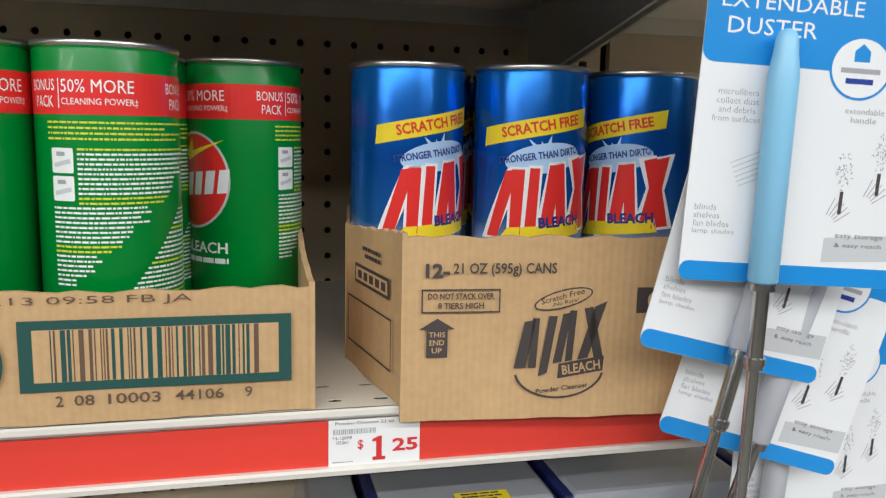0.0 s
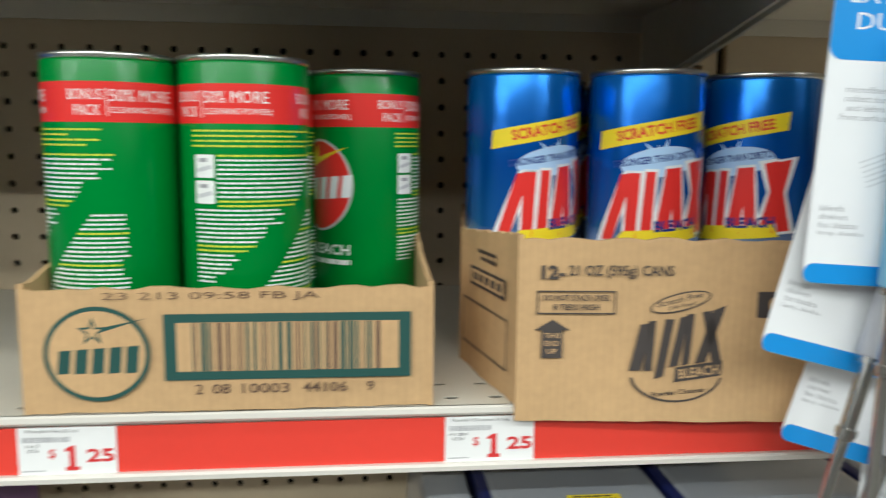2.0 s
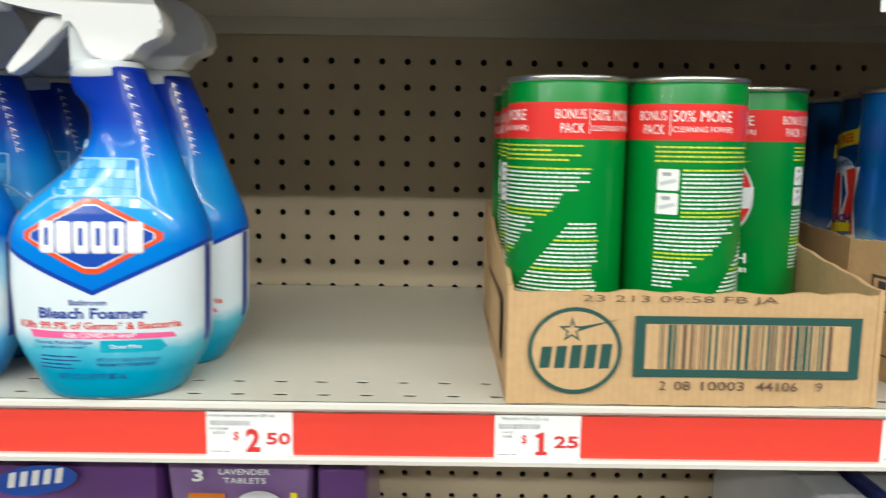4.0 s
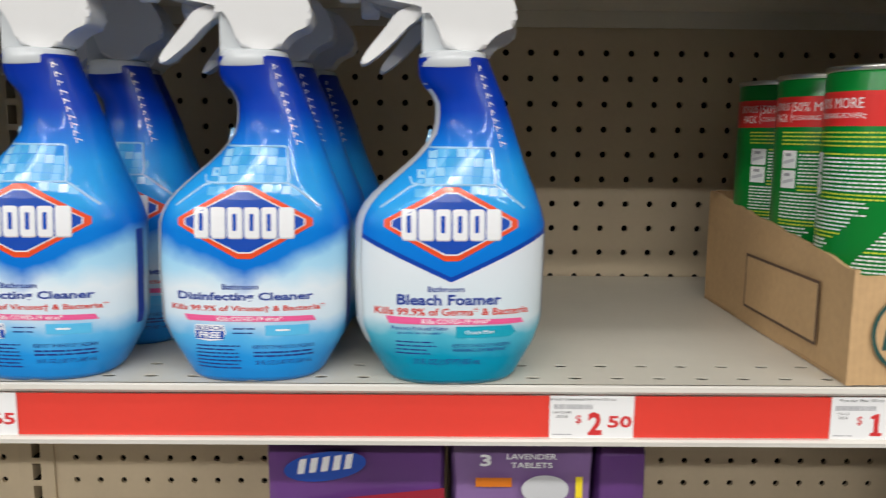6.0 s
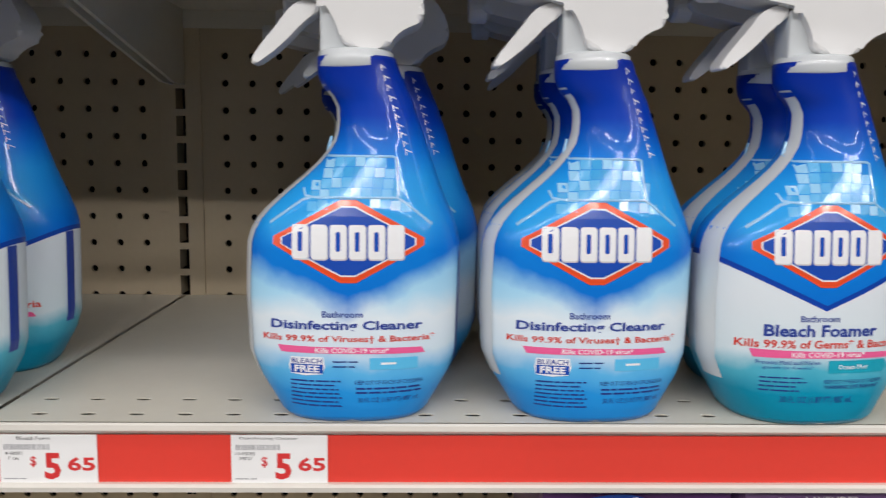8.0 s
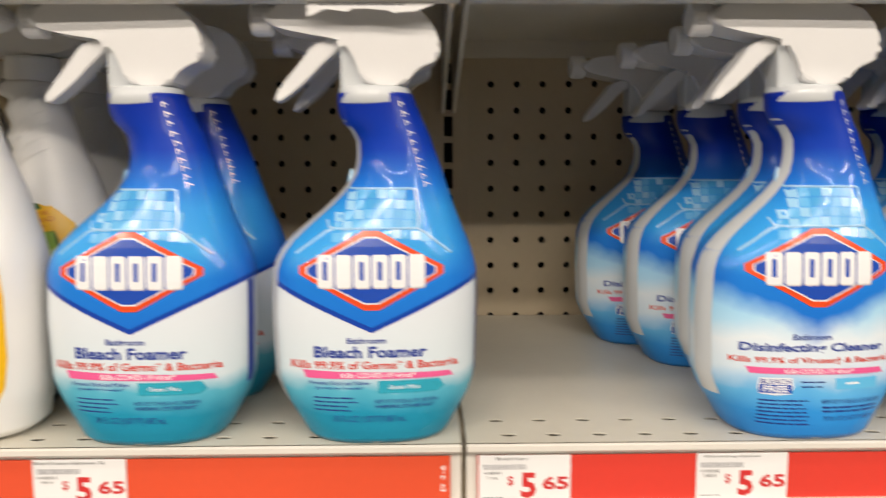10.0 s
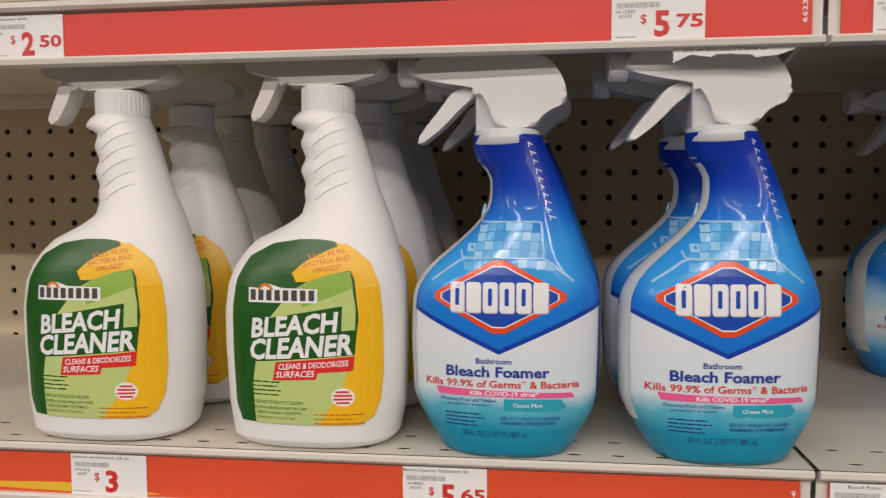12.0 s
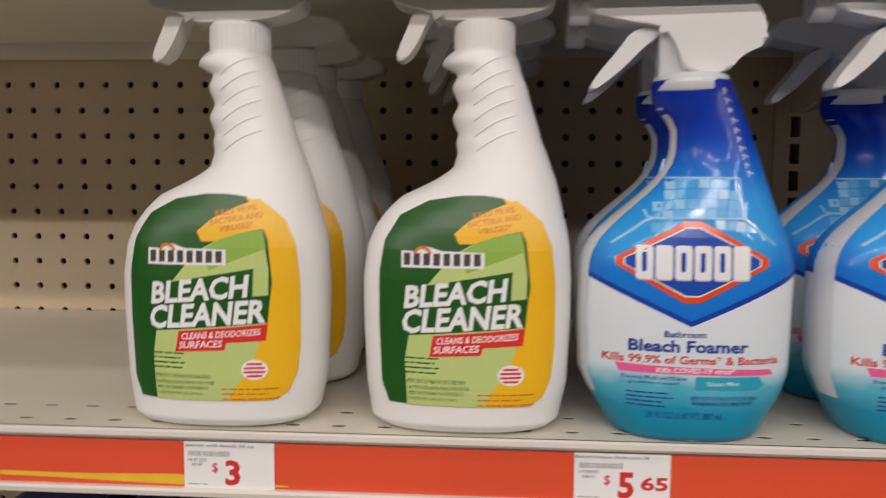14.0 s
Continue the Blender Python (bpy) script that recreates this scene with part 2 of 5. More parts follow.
M_CARDGREY = ink("grey_card_print", (0.55, 0.56, 0.58), rough=0.4)
M_TUBE = plain("pale_blue_handle", (0.26, 0.56, 0.80), rough=0.35, grain=0.02)
M_TUBE2 = plain("pale_grey_handle", (0.52, 0.53, 0.58), rough=0.35, grain=0.02)
M_CHROME = plain("brushed_chrome", (0.55, 0.54, 0.52), rough=0.22, metal=1.0, grain=0.05, scale=300)
M_PURPLE = plain("purple_film", (0.16, 0.055, 0.26), rough=0.3, grain=0.1, scale=30, stain=0.3, coat=0.4, bump=0.2)
M_LILAC = plain("lilac_film", (0.30, 0.17, 0.42), rough=0.3, grain=0.1, scale=30, stain=0.3, coat=0.4, bump=0.2)
M_PACKRED = plain("dark_red_film", (0.30, 0.012, 0.03), rough=0.35, grain=0.08, coat=0.3)
M_WRAP = plain("cloudy_plastic_wrap", (0.40, 0.42, 0.46), rough=0.30, grain=0.08, scale=18, stain=0.25, coat=0.4, bump=0.3)
M_NAVYPACK = plain("navy_pack", (0.012, 0.018, 0.10), rough=0.4, grain=0.06)
# unseen shell surfaces, kept dark to cut the light bounced onto the shelves
M_FLOOR = plain("vinyl_floor", (0.12, 0.115, 0.105), rough=0.3, grain=0.06, scale=20, stain=0.15)
M_WALL = plain("painted_wall", (0.12, 0.115, 0.105), rough=0.8, grain=0.03, scale=40, stain=0.06, bump=0.05)
M_CEIL = plain("ceiling_panels", (0.22, 0.22, 0.21), rough=0.9, grain=0.06, scale=90, stain=0.06)
M_GLUE = plain("dried_yellow_tape", (0.75, 0.47, 0.03), rough=0.5, grain=0.1, scale=90)


# ---------------------------------------------------------------- mesh helpers
def link_mesh(name, bm, mat, parent=None, label="", smooth=False):
    me = bpy.data.meshes.new(name)
    bmesh.ops.recalc_face_normals(bm, faces=bm.faces)
    bm.to_mesh(me)
    bm.free()
    if smooth:
        me.polygons.foreach_set("use_smooth", [True] * len(me.polygons))
    for m in (mat if isinstance(mat, (list, tuple)) else [mat]):
        me.materials.append(m)
    ob = new(name, me)
    if parent is not None:
        ob.parent = parent
    if label:
        ob["label"] = label
    return ob


def part(name, bm, mat, parent, label="", smooth=False):
    return link_mesh(name, bm, mat, parent, label, smooth)


def thing(name, m, label, category, group="", kind=""):
    ob = new(name)
    ob.empty_display_size = 0.03
    ob.matrix_world = m
    return tagged(ob, label, category, group, kind)


def add_box(bm, x0, x1, y0, y1, z0, z1, bevel=0.0, segments=2):
    vs = [bm.verts.new((x, y, z)) for z in (z0, z1) for y in (y0, y1) for x in (x0, x1)]
    fs = [bm.faces.new([vs[i] for i in f]) for f in ((0, 2, 3, 1), (4, 5, 7, 6), (0, 1, 5, 4), (2, 6, 7, 3), (0, 4, 6, 2), (1, 3, 7, 5))]
    if bevel:
        es = list({e for f in fs for e in f.edges})
        bmesh.ops.bevel(bm, geom=es, offset=bevel, segments=segments, affect="EDGES", profile=0.6)
    return bm


def box(x0, x1, y0, y1, z0, z1, bevel=0.0, segments=2):
    return add_box(bmesh.new(), x0, x1, y0, y1, z0, z1, bevel, segments)


def lathe(profile, n=40, cx=0.0, cy=0.0, ry=1.0, bm=None):
    """Rings of (radius, z), closed at both ends."""
    bm = bm or bmesh.new()
    rings = [[bm.verts.new((cx + r * math.cos(2 * math.pi * i / n), cy + ry * r * math.sin(2 * math.pi * i / n), z)) for i in range(n)] for r, z in profile]
    for a, b in zip(rings, rings[1:]):
        for i in range(n):
            bm.faces.new((a[i], a[(i + 1) % n], b[(i + 1) % n], b[i]))
    bm.faces.new(rings[0])
    bm.faces.new(rings[-1])
    return bm


def slab(points, y0, y1, bevel=0.0, segments=2):
    """An outline in x and z, given thickness along y, with rounded edges."""
    bm = bmesh.new()
    a = [bm.verts.new((x, y0, z)) for x, z in points]
    b = [bm.verts.new((x, y1, z)) for x, z in points]
    k = len(points)
    bm.faces.new(a)
    bm.faces.new(b[::-1])
    for i in range(k):
        bm.faces.new((a[i], b[i], b[(i + 1) % k], a[(i + 1) % k]))
    if bevel:
        es = [e for e in bm.edges if abs(e.verts[0].co.y - e.verts[1].co.y) < 1e-7]
        bmesh.ops.bevel(bm, geom=es, offset=bevel, segments=segments, affect="EDGES", profile=0.5)
    return bm


def smooth_outline(points, steps=3):
    """Chaikin corner cutting on a closed outline."""
    for _ in range(steps):
        out = []
        k = len(points)
        for i in range(k):
            (ax, az), (bx, bz) = points[i], points[(i + 1) % k]
            out += [(0.75 * ax + 0.25 * bx, 0.75 * az + 0.25 * bz), (0.25 * ax + 0.75 * bx, 0.25 * az + 0.75 * bz)]
        points = out
    return points


def rounded(x0, x1, z0, z1, r, k=4):
    pts = []
    for cx, cz, a in ((x1 - r, z1 - r, 0), (x0 + r, z1 - r, 90), (x0 + r, z0 + r, 180), (x1 - r, z0 + r, 270)):
        pts += [(cx + r * math.cos(radians(a + 90 * i / k)), cz + r * math.sin(radians(a + 90 * i / k))) for i in range(k + 1)]
    return pts


def ellipse(cx, cz, rx, rz, n=36, turn=0.0):
    c, s = math.cos(radians(turn)), math.sin(radians(turn))
    return [(cx + rx * math.cos(2 * math.pi * i / n) * c - rz * math.sin(2 * math.pi * i / n) * s,
             cz + rx * math.cos(2 * math.pi * i / n) * s + rz * math.sin(2 * math.pi * i / n) * c) for i in range(n)]


def rect(x0, x1, z0, z1):
    return [(x0, z0), (x1, z0), (x1, z1), (x0, z1)]


def turned(points, degrees, cx=0.0, cz=0.0):
    c, s = math.cos(radians(degrees)), math.sin(radians(degrees))
    return [(cx + (x - cx) * c - (z - cz) * s, cz + (x - cx) * s + (z - cz) * c) for x, z in points]


TEXTS = {}


def text_shape(body, bold):
    """Flat glyph faces of a line of writing, one unit high."""
    key = (body, bold)
    if key not in TEXTS:
        cu = bpy.data.curves.new("writing", "FONT")
        cu.body, cu.size, cu.offset, cu.resolution_u = body, 1.0, bold, 2
        ob = bpy.data.objects.new("writing", cu)
        scene.collection.objects.link(ob)
        me = bpy.data.meshes.new_from_object(ob.evaluated_get(bpy.context.evaluated_depsgraph_get()))
        vs = [(v.co.x, v.co.y) for v in me.vertices]
        fs = [tuple(p.vertices) for p in me.polygons]
        bpy.data.objects.remove(ob)
        bpy.data.curves.remove(cu)
        bpy.data.meshes.remove(me)
        TEXTS[key] = (vs, fs)
    return TEXTS[key]


SINGLE = {"logo_block", "logo_block_core", "logo_block_shadow", "logo_outline", "picture", "picture_mark", "mosaic_tile", "yellow_banner", "burst", "yellow_swoosh", "brand_block", "side_mark_block", "notice_frame", "side_frame", "seal_bar", "badge_bar", "sketch_handle", "logo_ring", "logo_disc", "banner_text", "slogan", "blurb", "band_text", "band_rule", "product_text", "title", "product_name", "claim", "warning", "badge_text", "flash_text", "notice", "arrow_text", "logo_small_text"}
FINE = {"small_print", "yellow_print", "barcode_bar", "barcode", "sketch", "sketch_line", "fine_print", "burst_ray", "perforation_glint", "footer", "label_print", "side_print"}


class Print:
    """Printing laid on a surface: place(x, z, lift) gives the point in the thing's own space. Lengths in millimetres."""

    def __init__(self, parent, place, step=(6.0, 9.0)):
        self.parent, self.place, self.step, self.layers, self.serial = parent, place, step, {}, 0

    def layer(self, name, mat, lift):
        self.serial += 1
        key = (name, mat.name, lift, self.serial if name in SINGLE else 0)
        if key not in self.layers:
            self.layers[key] = (bmesh.new(), mat)
        return self.layers[key][0]

    def poly(self, name, points, mat, lift=0.25):
        bm = self.layer(name, mat, lift)
        bm.faces.new([bm.verts.new((x, 0, z)) for x, z in points])
        return self

    def text(self, name, body, cx, cz, height, width, mat, lift=0.3, bold=0.015, slant=0.0, turn=0.0):
        vs, fs = text_shape(body, bold)
        if not vs:
            return self
        x0, x1 = min(v[0] for v in vs), max(v[0] for v in vs)
        z0, z1 = min(v[1] for v in vs), max(v[1] for v in vs)
        sx, sz = width / (x1 - x0), height / (z1 - z0)
        pts = [((x - (x0 + x1) / 2) * sx + slant * (z - (z0 + z1) / 2) * sz, (z - (z0 + z1) / 2) * sz) for x, z in vs]
        pts = [(cx + x, cz + z) for x, z in turned(pts, turn)]
        bm = self.layer(name, mat, lift)
        made = [bm.verts.new((x, 0, z)) for x, z in pts]
        for f in fs:
            try:
                bm.faces.new([made[i] for i in f])
            except ValueError:
                pass
        return self

    def lines(self, name, x0, x1, z_top, count, gap, thick, mat, seed=1, lift=0.3, ragged=0.3, turn=0.0, word=(2.0, 7.0), space=0.8):
        """Rows of unreadable small print as broken bars."""
        rnd = random.Random(seed)
        for i in range(count):
            z, x, end = z_top - i * gap, x0, x1 - rnd.random() * ragged * (x1 - x0)
            while x < end:
                w = min(word[0] + rnd.random() * word[1], end - x)
                if w > 0.4:
                    self.poly(name, turned(rect(x, x + w, z - thick, z), turn), mat, lift)
                x += w + space
        return self

    def done(self):
        for (name, _, lift, _), (bm, mat) in self.layers.items():
            if self.step:
                xs, zs = [v.co.x for v in bm.verts], [v.co.z for v in bm.verts]
                for lo, hi, st, no in ((min(xs), max(xs), self.step[0], (1, 0, 0)), (min(zs), max(zs), self.step[1], (0, 0, 1))):
                    q = math.ceil(lo / st) * st
                    while q < hi:
                        bmesh.ops.bisect_plane(bm, geom=bm.verts[:] + bm.edges[:] + bm.faces[:], plane_co=(q if no[0] else 0, 0, q if no[2] else 0), plane_no=no)
                        q += st
            for v in bm.verts:
                v.co = self.place(v.co.x, v.co.z, lift)
            ob = part(name, bm, mat, self.parent)
            if name in FINE:
                ob["kind"] = "stuff"
        self.layers = {}

# ---------------------------------------------------------------- the store's shell
def shell(name, bm, mat, label, category):
    return tagged(link_mesh(name, bm, mat), label, category, kind="structure")


shell("floor", box(-9, 9, -8, 2, -0.1, 0.0), M_FLOOR, "pale vinyl shop floor, lightly scuffed", "floor")
shell("ceiling", box(-9, 9, -8, 2, 3.2, 3.3), M_CEIL, "off-white ceiling above the shop aisle", "ceiling")
shell("wall_south", box(-9, 9, -8.15, -8, 0, 3.2), M_WALL, "plain painted shop wall", "wall")
shell("wall_north", box(-9, 9, 2, 2.15, 0, 3.2), M_WALL, "plain painted wall behind the shelving", "wall")
shell("wall_west", box(-9.15, -9, -8, 2, 0, 3.2), M_WALL, "plain painted end wall", "wall")
shell("wall_east", box(9, 9.15, -8, 2, 0, 3.2), M_WALL, "plain painted end wall", "wall")

for ly, lz, watts in LAMP_ROWS:
    for lx in LAMP_X:
        lamp = thing("ceiling_light", pose(lx, ly, lz), "long white fluorescent ceiling light with bare tubes", "ceiling light", "ceiling lights in rows")
        part("housing", box(-1.85, 1.85, -0.11, 0.11, -0.02, 0.15, 0.01), M_TRIGGER, lamp)
        part("reflector", box(-1.8, 1.8, -0.1, -0.092, -0.05, -0.02), M_TRIGGER, lamp)
        area_lamp(lx, ly, lz, watts)

# ---------------------------------------------------------------- shelving
JOIN = -0.8805
DECK_Z = 1.233
BACK_Y = 0.3566
PITCH = 0.0254


def holed_sheet(bm, us, vs, pu, pv, ru, rv, to3d, depth):
    """Cells pu by pv round each hole centre, an eight-sided hole in each, with a short inner wall."""
    for u in us:
        for v in vs:
            outer = [(pu / 2, 0), (pu / 2, pv / 2), (0, pv / 2), (-pu / 2, pv / 2), (-pu / 2, 0), (-pu / 2, -pv / 2), (0, -pv / 2), (pu / 2, -pv / 2)]
            o = [bm.verts.new(to3d(u + a, v + b, 0)) for a, b in outer]
            i = [bm.verts.new(to3d(u + ru * math.cos(math.pi / 4 * k), v + rv * math.sin(math.pi / 4 * k), 0)) for k in range(8)]
            d = [bm.verts.new(to3d(u + ru * math.cos(math.pi / 4 * k), v + rv * math.sin(math.pi / 4 * k), depth)) for k in range(8)]
            for k in range(8):
                j = (k + 1) % 8
                bm.faces.new((o[k], o[j], i[j], i[k]))
                bm.faces.new((i[k], i[j], d[j], d[k]))


def sheet(bm, a, b, c, d):
    bm.faces.new([bm.verts.new(p) for p in (a, b, c, d)])


def pegboard(x_first, count, x_left, x_right, label):
    """A perforated back panel: rows of round holes an inch apart, plain margins."""
    bm = bmesh.new()
    rows = [1.2325 + PITCH * k for k in range(-14, 10)]
    cols = [x_first + PITCH * k for k in range(count)]
    to3d = lambda u, v, w: (u, BACK_Y + w, v)
    holed_sheet(bm, cols, rows, PITCH, PITCH, 0.0034, 0.0034, to3d, 0.004)
    u0, u1, v0, v1 = cols[0] - PITCH / 2, cols[-1] + PITCH / 2, rows[0] - PITCH / 2, rows[-1] + PITCH / 2
    for a, b, c, d in ((x_left, u0, 0.1, 2.0), (u1, x_right, 0.1, 2.0), (u0, u1, 0.1, v0), (u0, u1, v1, 2.0)):
        sheet(bm, to3d(a, c, 0), to3d(b, c, 0), to3d(b, d, 0), to3d(a, d, 0))
    bmesh.ops.remove_doubles(bm, verts=bm.verts, dist=2e-5)
    return tagged(link_mesh("back_panel", bm, M_PEG), label, "pegboard", kind="structure")


pegboard(-0.8385, 43, -0.8610, 0.30, "cream painted pegboard back panel with rows of round holes")
pegboard(-0.9168 - PITCH * 42, 43, -2.05, -0.8990, "cream painted pegboard back panel with rows of round holes")
# added near-black sheet: paints the shade that shows through the peg holes
shell("back_shade_sheet", box(-2.1, 1.5, BACK_Y + 0.03, BACK_Y + 0.05, 0.05, 2.0), M_HOLLOWSHADE, "dark hollow behind the pegboard", "panel")
shell("back_panel", box(0.34, 1.5, BACK_Y, BACK_Y + 0.01, 0.1, 2.0), M_PEG, "cream painted back panel", "pegboard")


def upright(x):
    up = thing("shelf_upright", pose(x, BACK_Y, 0), "cream steel upright with a column of dark slots", "shelf upright", "shelf uprights")
    bm = bmesh.new()
    slots = [0.6236 + 0.0254 * k for k in range(0, 52)]
    for s in slots:
        for a, b in ((-0.019, -0.0045), (0.0045, 0.019)):
            sheet(bm, (a, -0.003, s), (b, -0.003, s), (b, -0.003, s + 0.0254), (a, -0.003, s + 0.0254))
        sheet(bm, (-0.0045, -0.003, s + 0.019), (0.0045, -0.003, s + 0.019), (0.0045, -0.003, s + 0.0254), (-0.0045, -0.003, s + 0.0254))
        for a in (-0.0045, 0.0045):
            sheet(bm, (a, -0.003, s), (a, 0.02, s), (a, 0.02, s + 0.019), (a, -0.003, s + 0.019))
    for a in (-0.019, 0.019):
        sheet(bm, (a, -0.003, 0.6236), (a, 0.02, 0.6236), (a, 0.02, 1.94), (a, -0.003, 1.94))
    bmesh.ops.remove_doubles(bm, verts=bm.verts, dist=2e-5)
    part("slotted_face", bm, M_PEG, up)
    part("foot_post", box(-0.019, 0.019, -0.003, 0.02, 0.0, 0.6236), M_PEG, up)
    return up


upright(-0.8800)
upright(JOIN + 1.2192 - 0.0095 - 0.02)

STRIP_TOP, STRIP_LOW = 1.2247, 1.1988


def shelf(x0, x1, top, mat_strip, label, slots=True, skew=0.0):
    """A sheet-steel shelf: perforated deck, rolled front edge, price channel with a coloured paper strip, brackets."""
    sh = thing("shelf", pose(0, 0, top), label, "shelf", "shelves of the gondola")
    bm = bmesh.new()
    to3d = lambda u, v, w: (u, v, -w)
    pu = 0.0258
    k = int((x1 - x0 - 0.012) / pu)
    first = x0 + ((x1 - x0) - (k - 1) * pu) / 2
    cols = [first + pu * i for i in range(k)]
    if slots:
        holed_sheet(bm, cols, [0.0049], pu, 0.0252, 0.0046, 0.0022, to3d, 0.0005)
        holed_sheet(bm, [c - skew for c in cols], [0.0301], pu, 0.0252, 0.0046, 0.0022, to3d, 0.0005)
        u0, u1 = cols[0] - pu / 2, cols[-1] + pu / 2
        for a, b, c, d in ((x0, u0, -0.0077, 0.0175), (u1, x1, -0.0077, 0.0175), (x0, u0 - skew, 0.0175, 0.0427), (u1 - skew, x1, 0.0175, 0.0427), (x0, x1, 0.0427, BACK_Y - 0.002)):
            sheet(bm, to3d(a, c, 0), to3d(b, c, 0), to3d(b, d, 0), to3d(a, d, 0))
    else:
        sheet(bm, to3d(x0, -0.0077, 0), to3d(x1, -0.0077, 0), to3d(x1, BACK_Y - 0.002, 0), to3d(x0, BACK_Y - 0.002, 0))
    bmesh.ops.remove_doubles(bm, verts=bm.verts, dist=2e-5)
    part("deck", bm, M_STEEL, sh)
    part("underside", box(x0, x1, 0.046, BACK_Y - 0.008, -0.0065, -0.0035), M_STEEL, sh)
    # added channel under the front slots: shuts light out so they look dark
    part("stiffener_light_stop", slab([(x0, -0.0240), (x1, -0.0240), (x1, -0.0225), (x0, -0.0225)], 0.0, 0.050), M_STEEL, sh)
    part("light_stop_web", box(x0, x1, 0.046, 0.0475, -0.0225, -0.0066), M_STEEL, sh)
    edge = [(-0.0080, -0.0005), (-0.0093, -0.0014), (-0.0093, -0.0042), (-0.0072, -0.0062), (-0.0020, -0.0062), (-0.0020, -0.0343), (-0.0072, -0.0343), (-0.0085, -0.0356), (-0.0078, -0.0385), (-0.0055, -0.0390), (0.0035, -0.0390), (0.0035, -0.0345), (-0.0012, -0.0345), (-0.0012, -0.0034), (-0.0070, -0.0034), (-0.0074, -0.0005)]
    bm = bmesh.new()
    a = [bm.verts.new((x0, y, z)) for y, z in edge]
    b = [bm.verts.new((x1, y, z)) for y, z in edge]
    for i in range(len(edge)):
        j = (i + 1) % len(edge)
        bm.faces.new((a[i], a[j], b[j], b[i]))
    bm.faces.new(a)
    bm.faces.new(b[::-1])
    part("price_channel", bm, M_LIP, sh, "cream plastic price channel")
    part("paper_strip", box(x0 + 0.006, x1 - 0.006, -0.0042, -0.0030, -0.0342, -0.0084), mat_strip, sh)
    part("rear_flange", box(x0, x1, BACK_Y - 0.006, BACK_Y - 0.003, -0.0225, -0.004), M_STEEL, sh)
    for bx in (x0 + 0.002, x1 - 0.005):
        part("bracket", bracket_mesh(bx), M_STEEL, sh)
    return sh


def bracket_mesh(x):
    bm = bmesh.new()
    pts = [(0.02, -0.006), (BACK_Y - 0.008, -0.006), (BACK_Y - 0.008, -0.075), (BACK_Y - 0.04, -0.075), (0.02, -0.022)]
    a = [bm.verts.new((x, y, z)) for y, z in pts]
    b = [bm.verts.new((x + 0.003, y, z)) for y, z in pts]
    bm.faces.new(a)
    bm.faces.new(b[::-1])
    for i in range(5):
        j = (i + 1) % 5
        bm.faces.new((a[i], b[i], b[j], a[j]))
    return bm


X_RIGHT = JOIN + 1.1330
shelf(JOIN + 0.0015, X_RIGHT, DECK_Z, M_RED, "cream steel shelf with perforated deck and a red price strip", skew=0.005)
shelf(-2.05, JOIN - 0.0015, DECK_Z, M_ORANGE, "cream steel shelf with perforated deck and a faded orange-red price strip")
UPPER_Z = 1.5080
shelf(JOIN + 0.0015, X_RIGHT, UPPER_Z, M_RED, "upper cream steel shelf with a red price strip", slots=False)
shelf(-2.05, JOIN - 0.0015, UPPER_Z, M_RED, "upper cream steel shelf with a red price strip", slots=False)
LOWER_Z = 0.95
# added shelves past the right end; the upper one is there to cast shade
shelf(X_RIGHT + 0.003, X_RIGHT + 1.2, UPPER_Z, M_RED, "upper cream steel shelf with a red price strip", slots=False)
shelf(X_RIGHT + 0.003, X_RIGHT + 1.2, LOWER_Z, M_RED, "lower cream steel shelf with a red price strip", slots=False)
shelf(JOIN + 0.0015, X_RIGHT, LOWER_Z, M_RED, "lower cream steel shelf with a red price strip", slots=False)
shelf(-2.05, JOIN - 0.0015, LOWER_Z, M_RED, "lower cream steel shelf with a red price strip", slots=False)


def price_tag(x, z_top, big, small, heading, codes, height=27.0):
    """A paper shelf tag in the channel: heading, bars, codes and the price."""
    tag = thing("price_tag", pose(x, -0.0044, z_top), "white paper price tag with a red price of $%s%s" % (big, "." + small if small else ""), "price tag", "price tags along the shelf edges")
    part("paper", box(0, 0.0508, -0.0006, 0, -height / 1000, 0, 0.0), M_PAPER, tag)
    p = Print(tag, lambda u, v, lift: (u / 1000, -0.0006 - lift / 1000, v / 1000), step=None)
    if heading:
        p.text("heading", heading, 20 if len(heading) > 18 else 18, -1.9, 1.8, min(40, 1.55 * len(heading)), M_INKBLACK, 0.15, bold=0.0)
    rnd = random.Random(len(heading) + int(x * 1000))
    q = 2.5
    while q < 26:
        w = rnd.choice((0.35, 0.5, 0.8))
        p.poly("barcode", rect(q, q + w, -8.2, -5.2), M_INKGREY, 0.15)
        q += w + rnd.choice((0.35, 0.5))
    for i, c in enumerate(codes):
        p.text("codes", c, 7.5, -10.2 - 2.6 * i, 1.8, min(12, 1.3 * len(c)), M_INKBLACK, 0.15, bold=0.0)
    p.text("dollar_sign", "$", 17.5, -14.8, 6.0, 3.4, M_INKRED, 0.15, bold=0.01)
    if big == "1":
        p.poly("price", [(24.2, -24.2), (31.4, -24.2), (31.4, -22.2), (29.3, -22.0), (29.3, -10.2), (27.6, -10.2), (24.0, -12.0), (24.0, -13.4), (26.2, -13.2), (26.2, -22.0), (24.2, -22.2)], M_INKRED, 0.15)
    else:
        p.text("price", big, 27.5, -17.2, 14.5, 8.6 if big != "1" else 4.6, M_INKRED, 0.15, bold=0.035)
    if small:
        p.text("small_figure", small, 42.5, -16.0, 7.6, 14.5, M_INKRED, 0.15, bold=0.03)
    p.lines("footer", 2.0, 16, -23.8, 1, 2, 0.6, M_INKGREY, 5, 0.15)
    p.done()
    return tag


